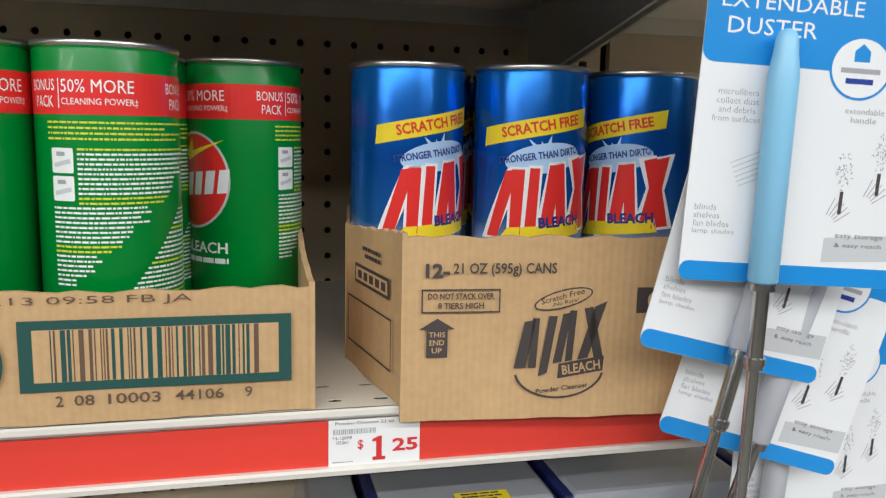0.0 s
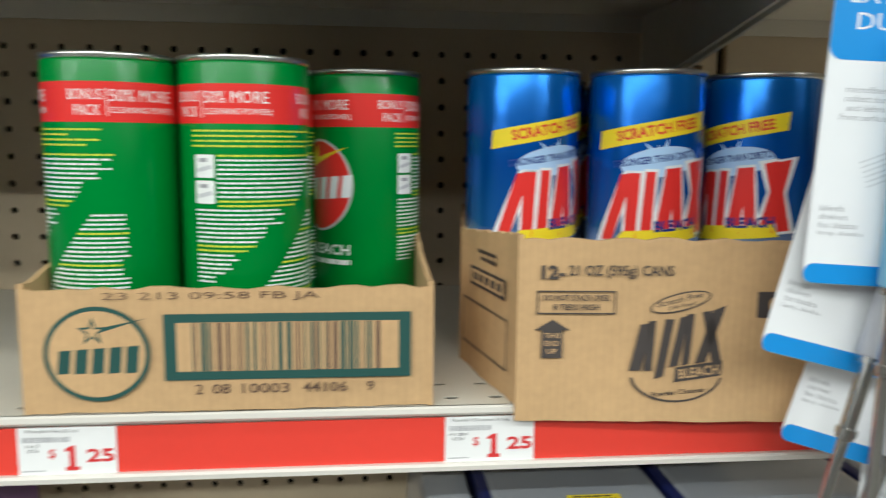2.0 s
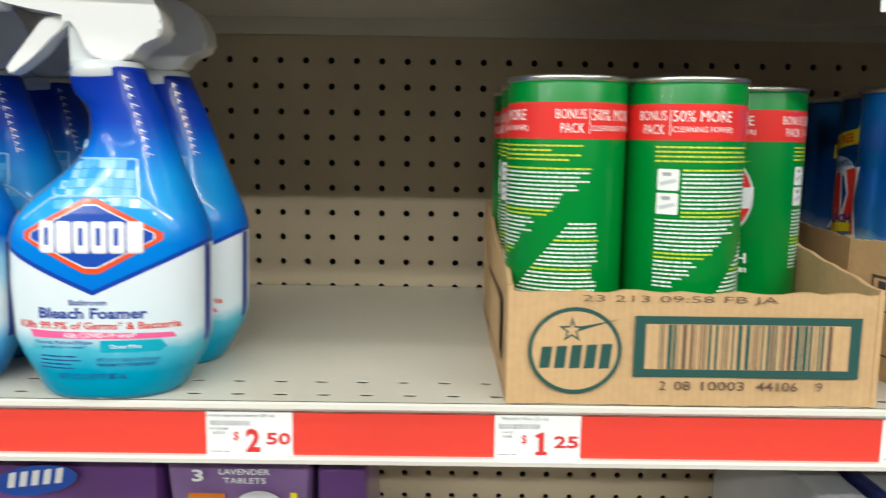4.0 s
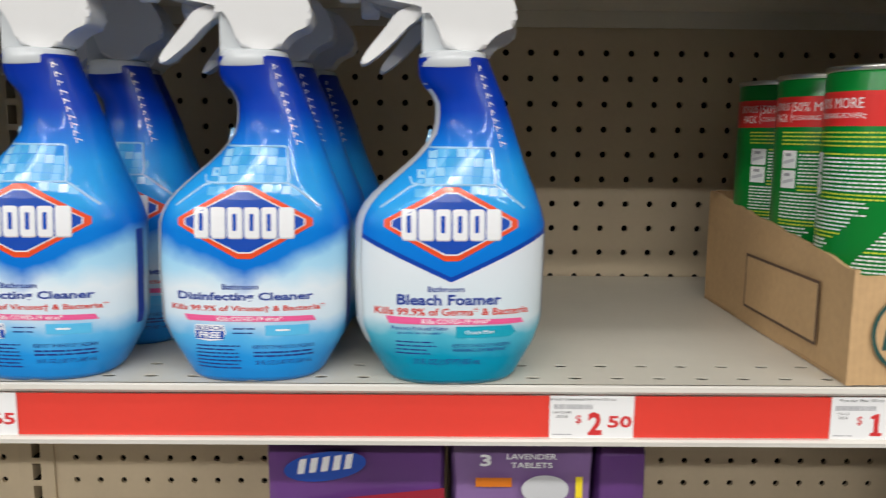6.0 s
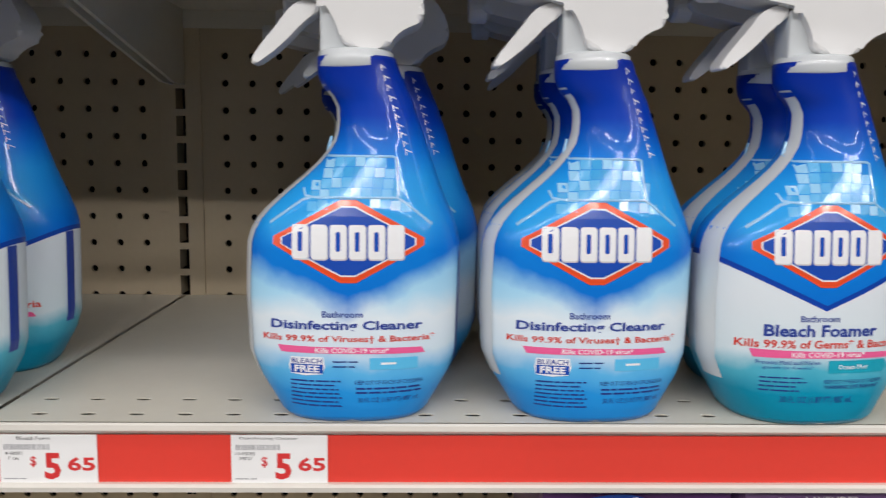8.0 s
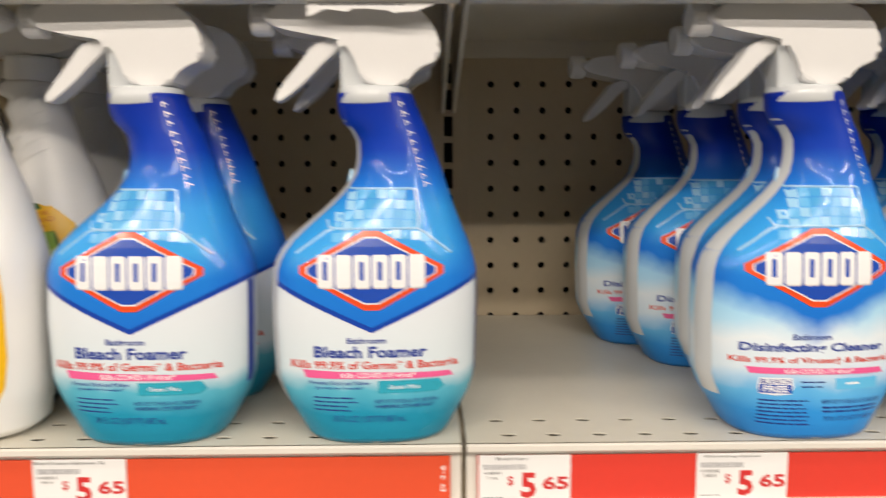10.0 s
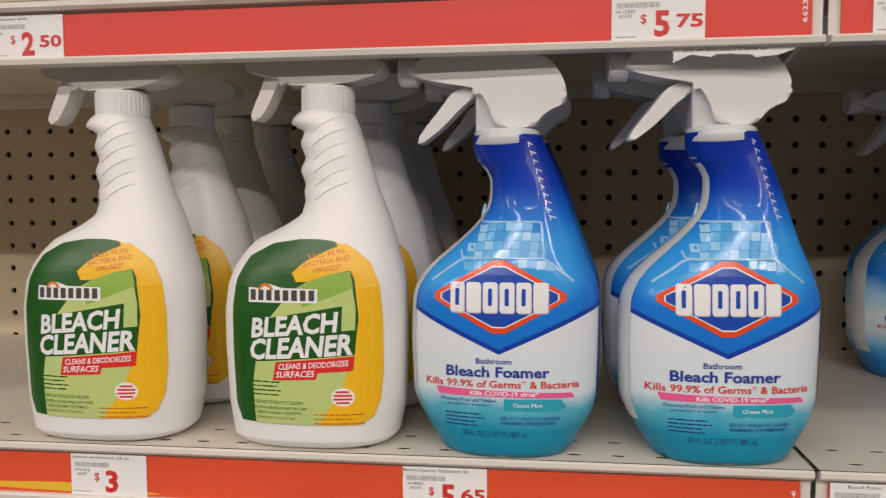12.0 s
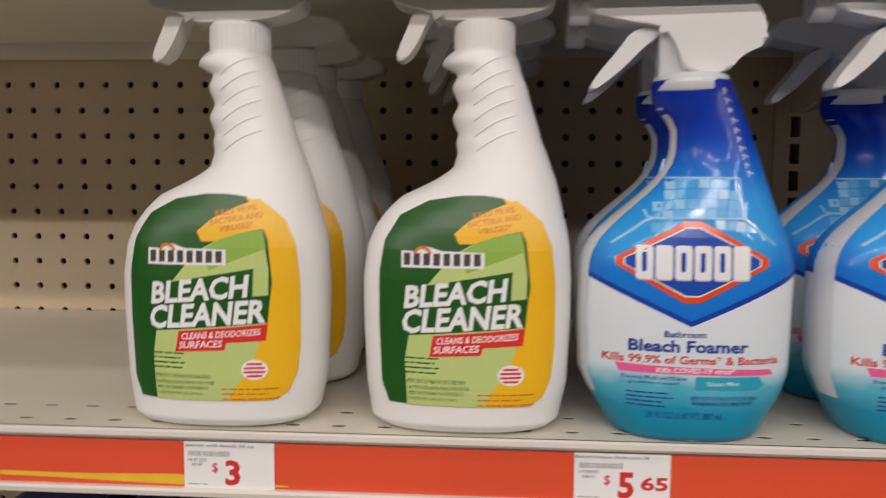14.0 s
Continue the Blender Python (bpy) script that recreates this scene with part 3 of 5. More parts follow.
TT = STRIP_TOP + 0.0003
price_tag(0.0178, TT, "1", "25", "Powder Cleanser 21 oz", ("14-12099", "05361"))
price_tag(-0.2112, TT, "1", "25", "Powder Pine 25 oz", ("14-12", "0536"))
price_tag(-0.3812, TT, "2", "50", "cream cleanser lemon 20 oz", ("14-15144", "00318"))
price_tag(-0.7512, TT, "5", "65", "Disinfecting Cleaner", ("14-95092", "04033"))
price_tag(-0.8722, TT, "5", "65", "Bleach Foam", ("4-98951", "1 oz"))
price_tag(-1.1168, TT, "5", "65", "Bleach Foamer Bathroom 30", ("14-98951", "30614"))
price_tag(-1.3315, TT, "3", "", "cleaner with bleach 24 oz", ("14-91252", "20347"))
UT = UPPER_Z - 0.0082
price_tag(-0.9955, UT, "5", "75", "", ("14-12543", "01195"))
price_tag(-0.857, UT, "5", "75", "", ("14-12543", "01195"))
price_tag(-1.3770, UT, "2", "50", "cleaner with", ("28 oz",))

end_mark = thing("strip_mark", pose(JOIN - 0.0115, -0.0044, DECK_Z - 0.021), "small white code printed at the end of the strip", "code mark")
Print(end_mark, lambda u, v, lift: (u / 1000, -lift / 1000, v / 1000), step=None).text("code", "D 3-6", 0, 0, 2.6, 15, M_WHITEINK, 0.1, turn=90).done()
end_mark = thing("strip_mark", pose(JOIN - 0.0115, -0.0044, UPPER_Z - 0.021), "small white code printed at the end of the strip", "code mark")
Print(end_mark, lambda u, v, lift: (u / 1000, -lift / 1000, v / 1000), step=None).text("code", "6623", 0, 0, 2.6, 12, M_WHITEINK, 0.1, turn=90).done()

# dried yellow tape on the strip
tape = slab(smooth_outline([(-1.443, 1.2025), (-1.413, 1.2022), (-1.343, 1.2000), (-1.275, 1.2000), (-1.271, 1.2012), (-1.313, 1.2030), (-1.331, 1.2062), (-1.363, 1.2052), (-1.403, 1.2045), (-1.443, 1.2052)], 2), -0.0046, -0.0043)
tagged(link_mesh("tape_remnant", tape, M_GLUE), "dried yellow tape stuck along the shelf edge", "tape")

# torn paper under the upper shelf's lip
torn = [(-0.9575, 1.4653), (-0.8915, 1.4653), (-0.8925, 1.4630)]
rnd = random.Random(4)
for i in range(16):
    torn.append((-0.895 - 0.0035 * i, 1.4628 - 0.0035 * math.sin(math.pi * i / 15) ** 0.5 * (0.0 if 5 < i < 12 else 1.0) - rnd.random() * 0.0012 - (0.0008 if 5 < i < 12 else 0)))
torn.append((-0.9575, 1.4573))
tn = thing("torn_label", pose(-0.004, 0.0, 0.0038), "torn white paper label hanging from the shelf lip", "paper label")
part("paper", slab(torn, -0.0035, -0.0031), M_PAPER, tn)
Print(tn, lambda u, v, lift: (u / 1000, -0.0035 - lift / 1000, v / 1000), step=None).lines("small_print", -952, -905, 1464.2, 1, 2, 1.0, M_INKGREY, 3, 0.1, 0.1).done()

tab = slab([(-0.0125, 1.4655), (0.0035, 1.4655), (0.0030, 1.4545), (-0.002, 1.4535), (-0.006, 1.4550), (-0.0115, 1.4540)], -0.0038, -0.0033)
tagged(link_mesh("paper_tab", tab, M_PAPER), "small torn white paper tab under the upper shelf lip", "paper label").matrix_world = pose(0.0075, 0, 0.0038)

# ---------------------------------------------------------------- spray bottles
C_H = [0, 3, 8, 23, 35, 69, 97, 107, 115, 124, 134, 144, 153, 162, 172, 177, 183, 189, 194, 200]
C_L = [-39, -42, -45, -54.5, -60, -61.5, -60.5, -57.5, -51, -41, -28.5, -17.5, -11, -8.5, -8.5, -10, -16.5, -19.5, -20, -20]
C_R = [43, 46, 49, 58, 62, 63, 63.5, 61, 58, 54, 50, 46.5, 43.5, 40.5, 36.5, 35, 32, 29.5, 27, 25]
C_D = [33, 35.5, 36, 36, 35.5, 35.5, 35.5, 34.5, 33.2, 31, 28, 25, 22.5, 21, 20, 19.8, 19.8, 20, 20.3, 20.5]


class Loft:
    """A bottle body whose left and right outline and half depth are given by height, in millimetres."""

    def __init__(self, hs, lefts, rights, depths, sx, sh, power=2.5):
        self.h = np.array(hs) * sh
        self.l, self.r, self.d = np.array(lefts) * sx, np.array(rights) * sx, np.array(depths) * 0.96
        self.p = power

    def at(self, h):
        return np.interp(h, self.h, self.l), np.interp(h, self.h, self.r), np.interp(h, self.h, self.d)

    def power_at(self, h):
        top = self.h[-1]
        return self.p if h < 0.5 * top else self.p + (2.0 - self.p) * min(1, (h - 0.5 * top) / (0.3 * top))

    def ring(self, h, n):
        l, r, d = self.at(h)
        c, w, p = (l + r) / 2, (r - l) / 2, self.power_at(h)
        out = []
        for i in range(n):
            a = 2 * math.pi * i / n
            ca, sa = math.cos(a), math.sin(a)
            out.append((c + w * math.copysign(abs(ca) ** (2 / p), ca), d * math.copysign(abs(sa) ** (2 / p), sa), h))
        return out

    def mesh(self, n=48, rings=60):
        hs = sorted(set(np.linspace(self.h[0], self.h[-1], rings)) | {self.h[1], self.h[2]})
        bm = bmesh.new()
        rs = [[bm.verts.new((x / 1000, y / 1000, z / 1000)) for x, y, z in self.ring(h, n)] for h in hs]
        for a, b in zip(rs, rs[1:]):
            for i in range(n):
                bm.faces.new((a[i], a[(i + 1) % n], b[(i + 1) % n], b[i]))
        bm.faces.new(rs[0][::-1])
        bm.faces.new(rs[-1])
        return bm

    def front(self, x, h, lift):
        l, r, d = self.at(h)
        c, w, p = (l + r) / 2, (r - l) / 2 + 0.01, self.power_at(h)
        u = min(0.995, abs(x - c) / w)
        return (x / 1000, -(d * (1 - u ** p) ** (1 / p) + lift) / 1000, h / 1000)

    def ribbon(self, h0, h1, a0, a1, lift, k=26, m=4):
        """A band up the body between two angles round it."""
        bm = bmesh.new()
        rows = []
        for j in range(k + 1):
            h = h0 + (h1 - h0) * j / k
            l, r, d = self.at(h)
            c, w, p = (l + r) / 2, (r - l) / 2, self.power_at(h)
            row = []
            for i in range(m + 1):
                a = radians(a0 + (a1 - a0) * i / m)
                ca, sa = math.cos(a), math.sin(a)
                row.append(bm.verts.new(((c + (w + lift) * math.copysign(abs(ca) ** (2 / p), ca)) / 1000, (d + lift) * math.copysign(abs(sa) ** (2 / p), sa) / 1000, h / 1000)))
            rows.append(row)
        for a, b in zip(rows, rows[1:]):
            for i in range(m):
                bm.faces.new((a[i], a[i + 1], b[i + 1], b[i]))
        return bm


SHROUD = [(-5, 208), (-7, 220), (-15, 233), (-21, 235), (-41, 238), (-61, 243), (-62, 251), (-40, 257), (20, 258), (34, 248), (41, 234), (41, 226), (38, 222), (30, 219), (24, 214), (21, 208)]
LEVER = [(-19, 237), (-33, 233), (-41, 222), (-52, 209), (-57, 201), (-56, 199), (-53, 199.5), (-38, 211), (-26, 224), (-16, 230)]


def spray_head(parent, sx, sh, mat, mat_collar):
    f = lambda pts: [(x * sx / 1000, z * sh / 1000) for x, z in pts]
    part("collar", lathe([(0.0190, 0.197 * sh), (0.0203, 0.1985 * sh), (0.0200, 0.2065 * sh), (0.0182, 0.208 * sh), (0.012, 0.2085 * sh)], 36, 0.002), mat_collar, parent, "milky plastic screw collar", True)
    part("stem", box(-0.0165, 0.006, -0.0085, 0.0085, 0.2 * sh, 0.2335 * sh, 0.002), mat_collar, parent)
    part("shroud", slab(smooth_outline(f(SHROUD), 2), -0.0135, 0.0135, 0.003, 3), mat, parent, "white sprayer head")
    part("trigger_lever", slab(smooth_outline(f(LEVER), 2), -0.0075, 0.0075, 0.002, 2), mat, parent, "white trigger lever")
    part("nozzle", lathe([(0.008, 0), (0.0095, 0.001), (0.0095, 0.010), (0.0085, 0.012)], 24), mat, parent).matrix_local = pose(-0.0565 * sx, 0, 0.2475 * sh, 0, -90, 0)


def logo_and_common(p):
    hex_outer = [(-38.9, 93.2), (-38.9, 97.2), (-4, 116.4), (4, 116.4), (38.9, 97.2), (38.9, 93.2), (4, 74.0), (-4, 74.0)]
    p.poly("logo_border", hex_outer, M_LOGORED, 0.25)
    p.poly("logo_line", [(x * 0.895, 95.2 + (z - 95.2) * 0.85) for x, z in hex_outer], M_WHITEINK, 0.32)
    p.poly("logo_plate", [(x * 0.875, 95.2 + (z - 95.2) * 0.81) for x, z in hex_outer], M_LOGOBLUE, 0.4)
    for i in range(6):
        cx = -24.6 + 9.75 * i
        p.poly("logo_block_shadow", rounded(cx - 3.9, cx + 4.7, 85.6, 103.2, 1.5), M_CARDGREY, 0.46)
        p.poly("logo_block", rounded(cx - 4.2, cx + 4.2, 86.4, 103.8, 1.5), M_LOGOWHITE, 0.52)
        if i in (0, 2, 3, 4):
            p.poly("logo_block_core", rounded(cx - 1.2, cx + 1.2, 90.2, 100.2, 0.8), M_LOGOBLUE, 0.58)
    # mosaic: a curved grid of glassy tiles with dark joints showing between them
    rnd = random.Random(9)
    for r in range(6):
        z0 = 112.4 + r * 5.25
        half = (27.5, 25.0, 22.5, 19.5, 16.5, 10.0)[r]
        for c in range(11):
            x0 = -26.5 + c * 5.35 + r * 0.75
            if abs(x0 + 2.6 - 4.5) > half or (r < 1 and abs(x0 + 2.6) < 11) or (r == 5 and rnd.random() < 0.6):
                continue
            sag = 0.0035 * (x0 - 3) ** 2
            tone = rnd.random()
            mat = M_TILE if tone < 0.22 else M_TILE2 if tone < 0.62 else M_TILE3
            p.poly("mosaic_tile", [(x0, z0 - sag), (x0 + 5.0, z0 - sag + 0.1), (x0 + 5.1, z0 - sag + 4.9), (x0 + 0.1, z0 - sag + 4.8)], mat, 0.22)


def ridge(loft, points, radius):
    """A moulded ridge: a half-round bead that follows points on the front of the body."""
    dense = []
    for (ax, az), (bx, bz) in zip(points, points[1:]):
        k = max(2, int(math.hypot(bx - ax, bz - az) / 2.5))
        dense += [(ax + (bx - ax) * i / k, az + (bz - az) * i / k) for i in range(k)]
    dense.append(points[-1])
    bm = bmesh.new()
    rows = []
    for i, (x, z) in enumerate(dense):
        (px, pz), (qx, qz) = dense[max(0, i - 1)], dense[min(len(dense) - 1, i + 1)]
        n = math.hypot(qx - px, qz - pz) or 1.0
        sx, sz = -(qz - pz) / n, (qx - px) / n
        wob = 1.0 + 0.35 * math.sin(i * 1.7)
        rows.append([bm.verts.new(loft.front(x + sx * radius * a, z + sz * radius * a, lift)) for a, lift in ((-1.0, -0.1), (-0.6, 0.45 * radius * wob), (0, 0.75 * radius * wob), (0.6, 0.45 * radius * wob), (1.0, -0.1))])
    for a, b in zip(rows, rows[1:]):
        for j in range(4):
            bm.faces.new((a[j], a[j + 1], b[j + 1], b[j]))
    return bm


RIDGES = [[(-11, 149), (-13, 142), (-12, 138.5), (22, 138.5), (24, 138), (25, 127)],
          [(-41, 104), (-24, 116), (-19, 117.5), (25, 117.5), (29, 115), (43, 104)],
          [(25, 127), (25.5, 121), (25, 117.5)], [(-24, 122), (-22.5, 118), (-14, 117)]]


def blue_bottle(name, kind, m):
    foamer = kind == "foamer"
    label = ("blue and teal bathroom bleach foamer spray bottle with white trigger" if foamer else "bright blue bathroom disinfecting cleaner spray bottle with white trigger")
    b = thing(name, m, label, "spray bottle", "bleach foamer bottles" if foamer else "disinfecting cleaner bottles")
    loft = Loft(C_H, C_L, C_R, C_D, 0.929, 0.952)
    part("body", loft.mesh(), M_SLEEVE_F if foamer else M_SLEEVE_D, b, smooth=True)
    part("base_rim", lathe([(0.028, -0.0), (0.037, 0.0004), (0.0392, 0.0035), (0.0388, 0.005)], 40, 0.002, 0.0, 0.87), M_CLEAR, b, "clear plastic foot of the bottle", True)
    part("clear_side_band", loft.ribbon(22, 176, 183, 206, 0.35), M_CLEAR, b, "milky clear band up the side", True)
    part("back_print", loft.ribbon(30, 88, -14, -3, 0.3, 10, 2), M_TEXTBLUE, b)
    for line in RIDGES:
        part("moulded_ridge", ridge(loft, line, 0.75), M_GLINTBEAD, b, "shiny ridge in the shrink sleeve", True)
    spray_head(b, 0.929, 0.933, M_TRIGGER, M_CLEAR)
    p = Print(b, loft.front)
    logo_and_common(p)
    # white flecks paint in the highlights along the crinkled perforation seam
    rnd = random.Random(21)
    h = 186.0
    while h > 140:
        x = 16.5 + (186 - h) * 0.30
        a = 2.2 + rnd.random() * 2.2
        p.poly("perforation_glint", [(x - 0.4 * a, h), (x + 0.6 * a, h - 1.6), (x + 0.6 * a + 0.3, h - 2.3), (x - 0.2, h - 1.0), (x + 0.2, h - 3.4), (x - 0.35, h - 3.4), (x - 0.7, h - 0.9)], M_LOGOWHITE, 0.25)
        h -= 4.2 + rnd.random() * 1.6
    p.text("product_name", "Bathroom", -3, 57.6, 3.4, 21, M_TEXTBLUE)
    if foamer:
        p.text("product_name", "Bleach Foamer", -1, 51.2, 6.4, 61, M_TEXTBLUE, bold=0.03)
        p.text("claim", "Kills 99.9% of Germs* & Bacteria", 1, 44.2, 4.7, 91, M_TEXTRED, bold=0.02)
        p.poly("claim_band", [(-38, 41.2), (42, 39.2), (44, 36.2), (-36, 36.8)], M_PINK, 0.25)
        p.text("claim_band_text", "Kills COVID-19 virus*", 3, 38.6, 2.9, 40, M_LOGOWHITE, 0.33)
        p.text("small_print", "Prevents Mold and Mildew", -18, 34.3, 2.2, 33, M_TEXTBLUE, bold=0.0)
        p.text("small_print", "growth for 4 weeks*", -18, 31.4, 2.2, 26, M_TEXTBLUE, bold=0.0)
        p.poly("scent_box", [(3, 28.6), (35, 28.6), (39, 31), (36, 35.4), (3, 35.4)], M_TEAL, 0.25)
        p.text("scent_text", "Ocean Mint", 17, 32.0, 2.4, 17, M_LOGOWHITE, 0.33, bold=0.0)
        p.lines("small_print", -32, -8, 26.5, 4, 2.3, 0.75, M_NAVY, 7, 0.3)
        p.text("warning", "KEEP OUT OF REACH OF CHILDREN", 18, 24.2, 2.1, 34, M_NAVY, bold=0.0)
        p.text("warning", "WARNING: EYE IRRITANT", 17, 21.4, 2.1, 32, M_NAVY, bold=0.01)
        p.text("volume", "30 FL OZ (1.87 PT) 887 mL", -2, 14.0, 4.6, 39, M_NAVY, bold=0.0)
    else:
        p.text("product_name", "Disinfecting Cleaner", -1, 51.2, 6.2, 79, M_TEXTBLUE, bold=0.03)
        p.text("claim", "Kills 99.9% of Viruses\u2020 & Bacteria*", 0, 44.4, 4.5, 90, M_TEXTRED, bold=0.02)
        p.poly("claim_band", [(-37, 40.8), (38, 39.8), (40, 36.6), (-35, 37.2)], M_PINK, 0.25)
        p.text("claim_band_text", "Kills COVID-19 virus*", 2, 38.7, 2.7, 38, M_LOGOWHITE, 0.33)
        p.poly("badge", [(-30, 35), (-13, 35), (-12, 30), (-13.5, 26), (-22, 25.2), (-30, 26), (-31, 30)], M_LOGOWHITE, 0.25)
        p.text("badge_text", "BLEACH", -21.5, 33.0, 2.7, 16, M_TEXTBLUE, 0.33)
        p.poly("badge_bar", rect(-30, -13, 26.4, 31.2), M_LOGOBLUE, 0.33)
        p.text("badge_text", "FREE", -21.5, 28.8, 3.6, 13, M_LOGOWHITE, 0.4, bold=0.03)
        p.lines("small_print", -8, 8, 33, 2, 2.6, 0.7, M_NAVY, 5, 0.3)
        p.poly("scent_box", rect(11, 36, 28.5, 34.6), M_SKY, 0.25)
        p.lines("scent_text", 17, 28, 32.2, 1, 2, 1.1, M_LOGOWHITE, 6, 0.33)
        p.lines("small_print", -30, -3, 22.8, 7, 2.2, 0.8, M_NAVY, 8, 0.3, 0.15)
        p.text("warning", "KEEP OUT OF REACH OF CHILDREN", 21, 21.8, 2.2, 35, M_NAVY, bold=0.0)
        p.lines("warning", 4, 38, 19, 2, 2.2, 1.0, M_NAVY, 9, 0.3, 0.05)
        p.text("volume", "30 FL OZ (1.87 PT) 887 mL", 21, 12.0, 3.4, 32, M_NAVY, bold=0.0)
    p.done()
    return b


BY = 0.0250
foamer = blue_bottle("spray_bottle", "foamer", pose(-1.0575, BY, DECK_Z + 0.0004, 0, 0, -2))
for x, y, turn in ((-1.0525, 0.104, -1), (-0.9310, BY, 2), (-0.935, 0.107, 0), (-0.4430, 0.022, 3), (-0.4365, 0.088, 2)):
    copy_thing(foamer, pose(x, y, DECK_Z + 0.0004, 0, 0, turn))
disinfectant = blue_bottle("spray_bottle", "disinfectant", pose(-0.6895, BY, DECK_Z + 0.0004, 0, 0, 1))
for x, y, turn in ((-0.5620, BY, 2), (-0.674, 0.104, 1), (-0.559, 0.103, 1), (-0.552, 0.176, 0), (-0.692, 0.178, 3), (-0.716, 0.252, 4)):
    copy_thing(disinfectant, pose(x, y, DECK_Z + 0.0004, 0, 0, turn))

# ---------------------------------------------------------------- white bleach cleaner bottles
W_H = [0, 2.5, 6, 27, 67, 90, 108, 120, 130, 138, 148, 155, 164, 171, 175, 185, 193, 203, 211, 216, 220, 224]
W_L = [-46, -52, -56, -59, -61, -61, -58.5, -54, -47, -39, -19, -8.5, -6, -7, -5.5, -9.5, -5.5, -9.5, -6, -15.5, -14.5, -9.5]
W_R = [43, 51, 55, 59.5, 61, 61, 60, 58, 55.5, 54, 51.5, 49, 46, 43, 42, 39, 36.5, 34, 31, 29.5, 28, 26]
W_D = [29, 34, 36.5, 38, 38, 38, 37, 35.5, 33, 30.5, 27.5, 25.5, 24, 23, 22.5, 21.5, 21, 20.3, 19.8, 19.5, 19, 18]


def bleach_bottle(m):
    b = thing("spray_bottle", m, "white plastic bleach cleaner spray bottle with green and amber label", "spray bottle", "white bleach cleaner bottles")
    loft = Loft(W_H, W_L, W_R, W_D, 0.955, 0.9225, 2.6)
    part("body", loft.mesh(52, 90), M_HDPE, b, smooth=True)
    for i in range(6):
        z = 152 + i * 8.2
        x0 = 5.5 - i * 0.6
        bm = bmesh.new()
        pts = []
        for k in range(9):
            t = k / 8
            x, h = x0 + t * 21, z + t * 11 + 1.5 * math.sin(math.pi * t)
            pts.append([bm.verts.new(loft.front(x, h + dz, lift)) for dz, lift in ((-0.8, -0.3), (0, 1.0), (0.8, -0.3))])
        for a, c in zip(pts, pts[1:]):
            for j in range(2):
                bm.faces.new((a[j], a[j + 1], c[j + 1], c[j]))
        part("grip_rib", bm, M_HDPE, b, smooth=True)
    # ribbed screw cap
    n = 72
    bm = bmesh.new()
    rings = []
    for r, z in ((0.0152, 0.2055), (0.0166, 0.2062), (0.0166, 0.2205), (0.0158, 0.2222), (0.012, 0.2225)):
        rings.append([bm.verts.new((0.0088 + (r + (0.00025 if i % 2 and r > 0.016 else 0)) * math.cos(2 * math.pi * i / n), (r + (0.00025 if i % 2 and r > 0.016 else 0)) * math.sin(2 * math.pi * i / n), z)) for i in range(n)])
    for a, c in zip(rings, rings[1:]):
        for i in range(n):
            bm.faces.new((a[i], a[(i + 1) % n], c[(i + 1) % n], c[i]))
    bm.faces.new(rings[0])
    bm.faces.new(rings[-1])
    part("cap", bm, M_HDPE, b, "white ribbed screw cap")
    head = [(-14, 222), (-16, 226), (-36, 231), (-41, 232), (-42, 240), (-24, 243), (36, 243), (46, 238), (47, 229), (36, 226), (24, 223)]
    part("sprayer_head", slab(smooth_outline([(x / 1000, z / 1000) for x, z in head], 2), -0.012, 0.012, 0.003, 3), M_TRIGGER2, b)
    lev = [(-19, 233), (-29, 232), (-32, 222), (-37, 211), (-40, 203), (-38, 201.5), (-34, 202), (-27, 212), (-22, 224), (-17, 229)]
    part("trigger_lever", slab(smooth_outline([(x / 1000, z / 1000) for x, z in lev], 2), -0.008, 0.008, 0.002, 2), M_TRIGGER2, b)
    p = Print(b, lambda x, h, lift: loft.front(x, h, lift * 1.6 + 0.35), step=(4.0, 4.0))
    q = lambda pts: [((x - 570) * 0.350 + 5.5, (785 - y) * 0.3322) for x, y in pts]
    outline = q([(440, 733), (428, 700), (424, 600), (424, 520), (432, 470), (455, 430), (500, 406), (550, 398), (585, 398), (612, 402), (645, 415), (672, 440), (687, 480), (693, 540), (693, 640), (688, 690), (676, 720), (655, 734)])
    p.poly("label_base", outline, M_LBLGREEN, 0.2)
    p.poly("label_amber", q([(612, 402), (645, 415), (672, 440), (687, 480), (693, 540), (693, 640), (688, 690), (676, 720), (655, 734), (560, 734), (610, 690), (645, 620), (655, 540), (648, 470), (630, 430)]), M_LBLYELLOW, 0.26)
    p.poly("label_lime", q([(470, 734), (466, 660), (474, 610), (500, 540), (540, 490), (590, 462), (640, 455), (650, 520), (648, 600), (625, 670), (585, 734)]), M_LBLLIME, 0.27)
    p.poly("label_glow", q([(545, 490), (590, 462), (640, 455), (646, 485), (560, 520)]), M_LBLLIME2, 0.29)
    p.poly("flash", q([(540, 458), (562, 438), (600, 418), (632, 405), (656, 425), (660, 450), (612, 459), (566, 474), (548, 474)]), M_LBLYELLOW, 0.31)
    for i, (t, w) in enumerate((("KILLS 99.9%", 22), ("BACTERIA AND", 28), ("VIRUSES*", 18))):
        p.text("flash_text", t, (602 + i - 570) * 0.332 + 5, (785 - 424 - i * 13) * 0.3322, 3.2, w, M_TEXTORANGE, 0.36, turn=9)
    p.poly("brand_plate", q([(460, 512), (586, 512), (586, 487), (522, 485), (500, 478), (480, 486), (460, 485)]), M_LOGOWHITE, 0.33)
    for i in range(8):
        x = 464 + i * 15.2
        p.poly("brand_block", q([(x, 508), (x + 10, 508), (x + 10, 489), (x, 489)]), M_INKCHAR, 0.38)
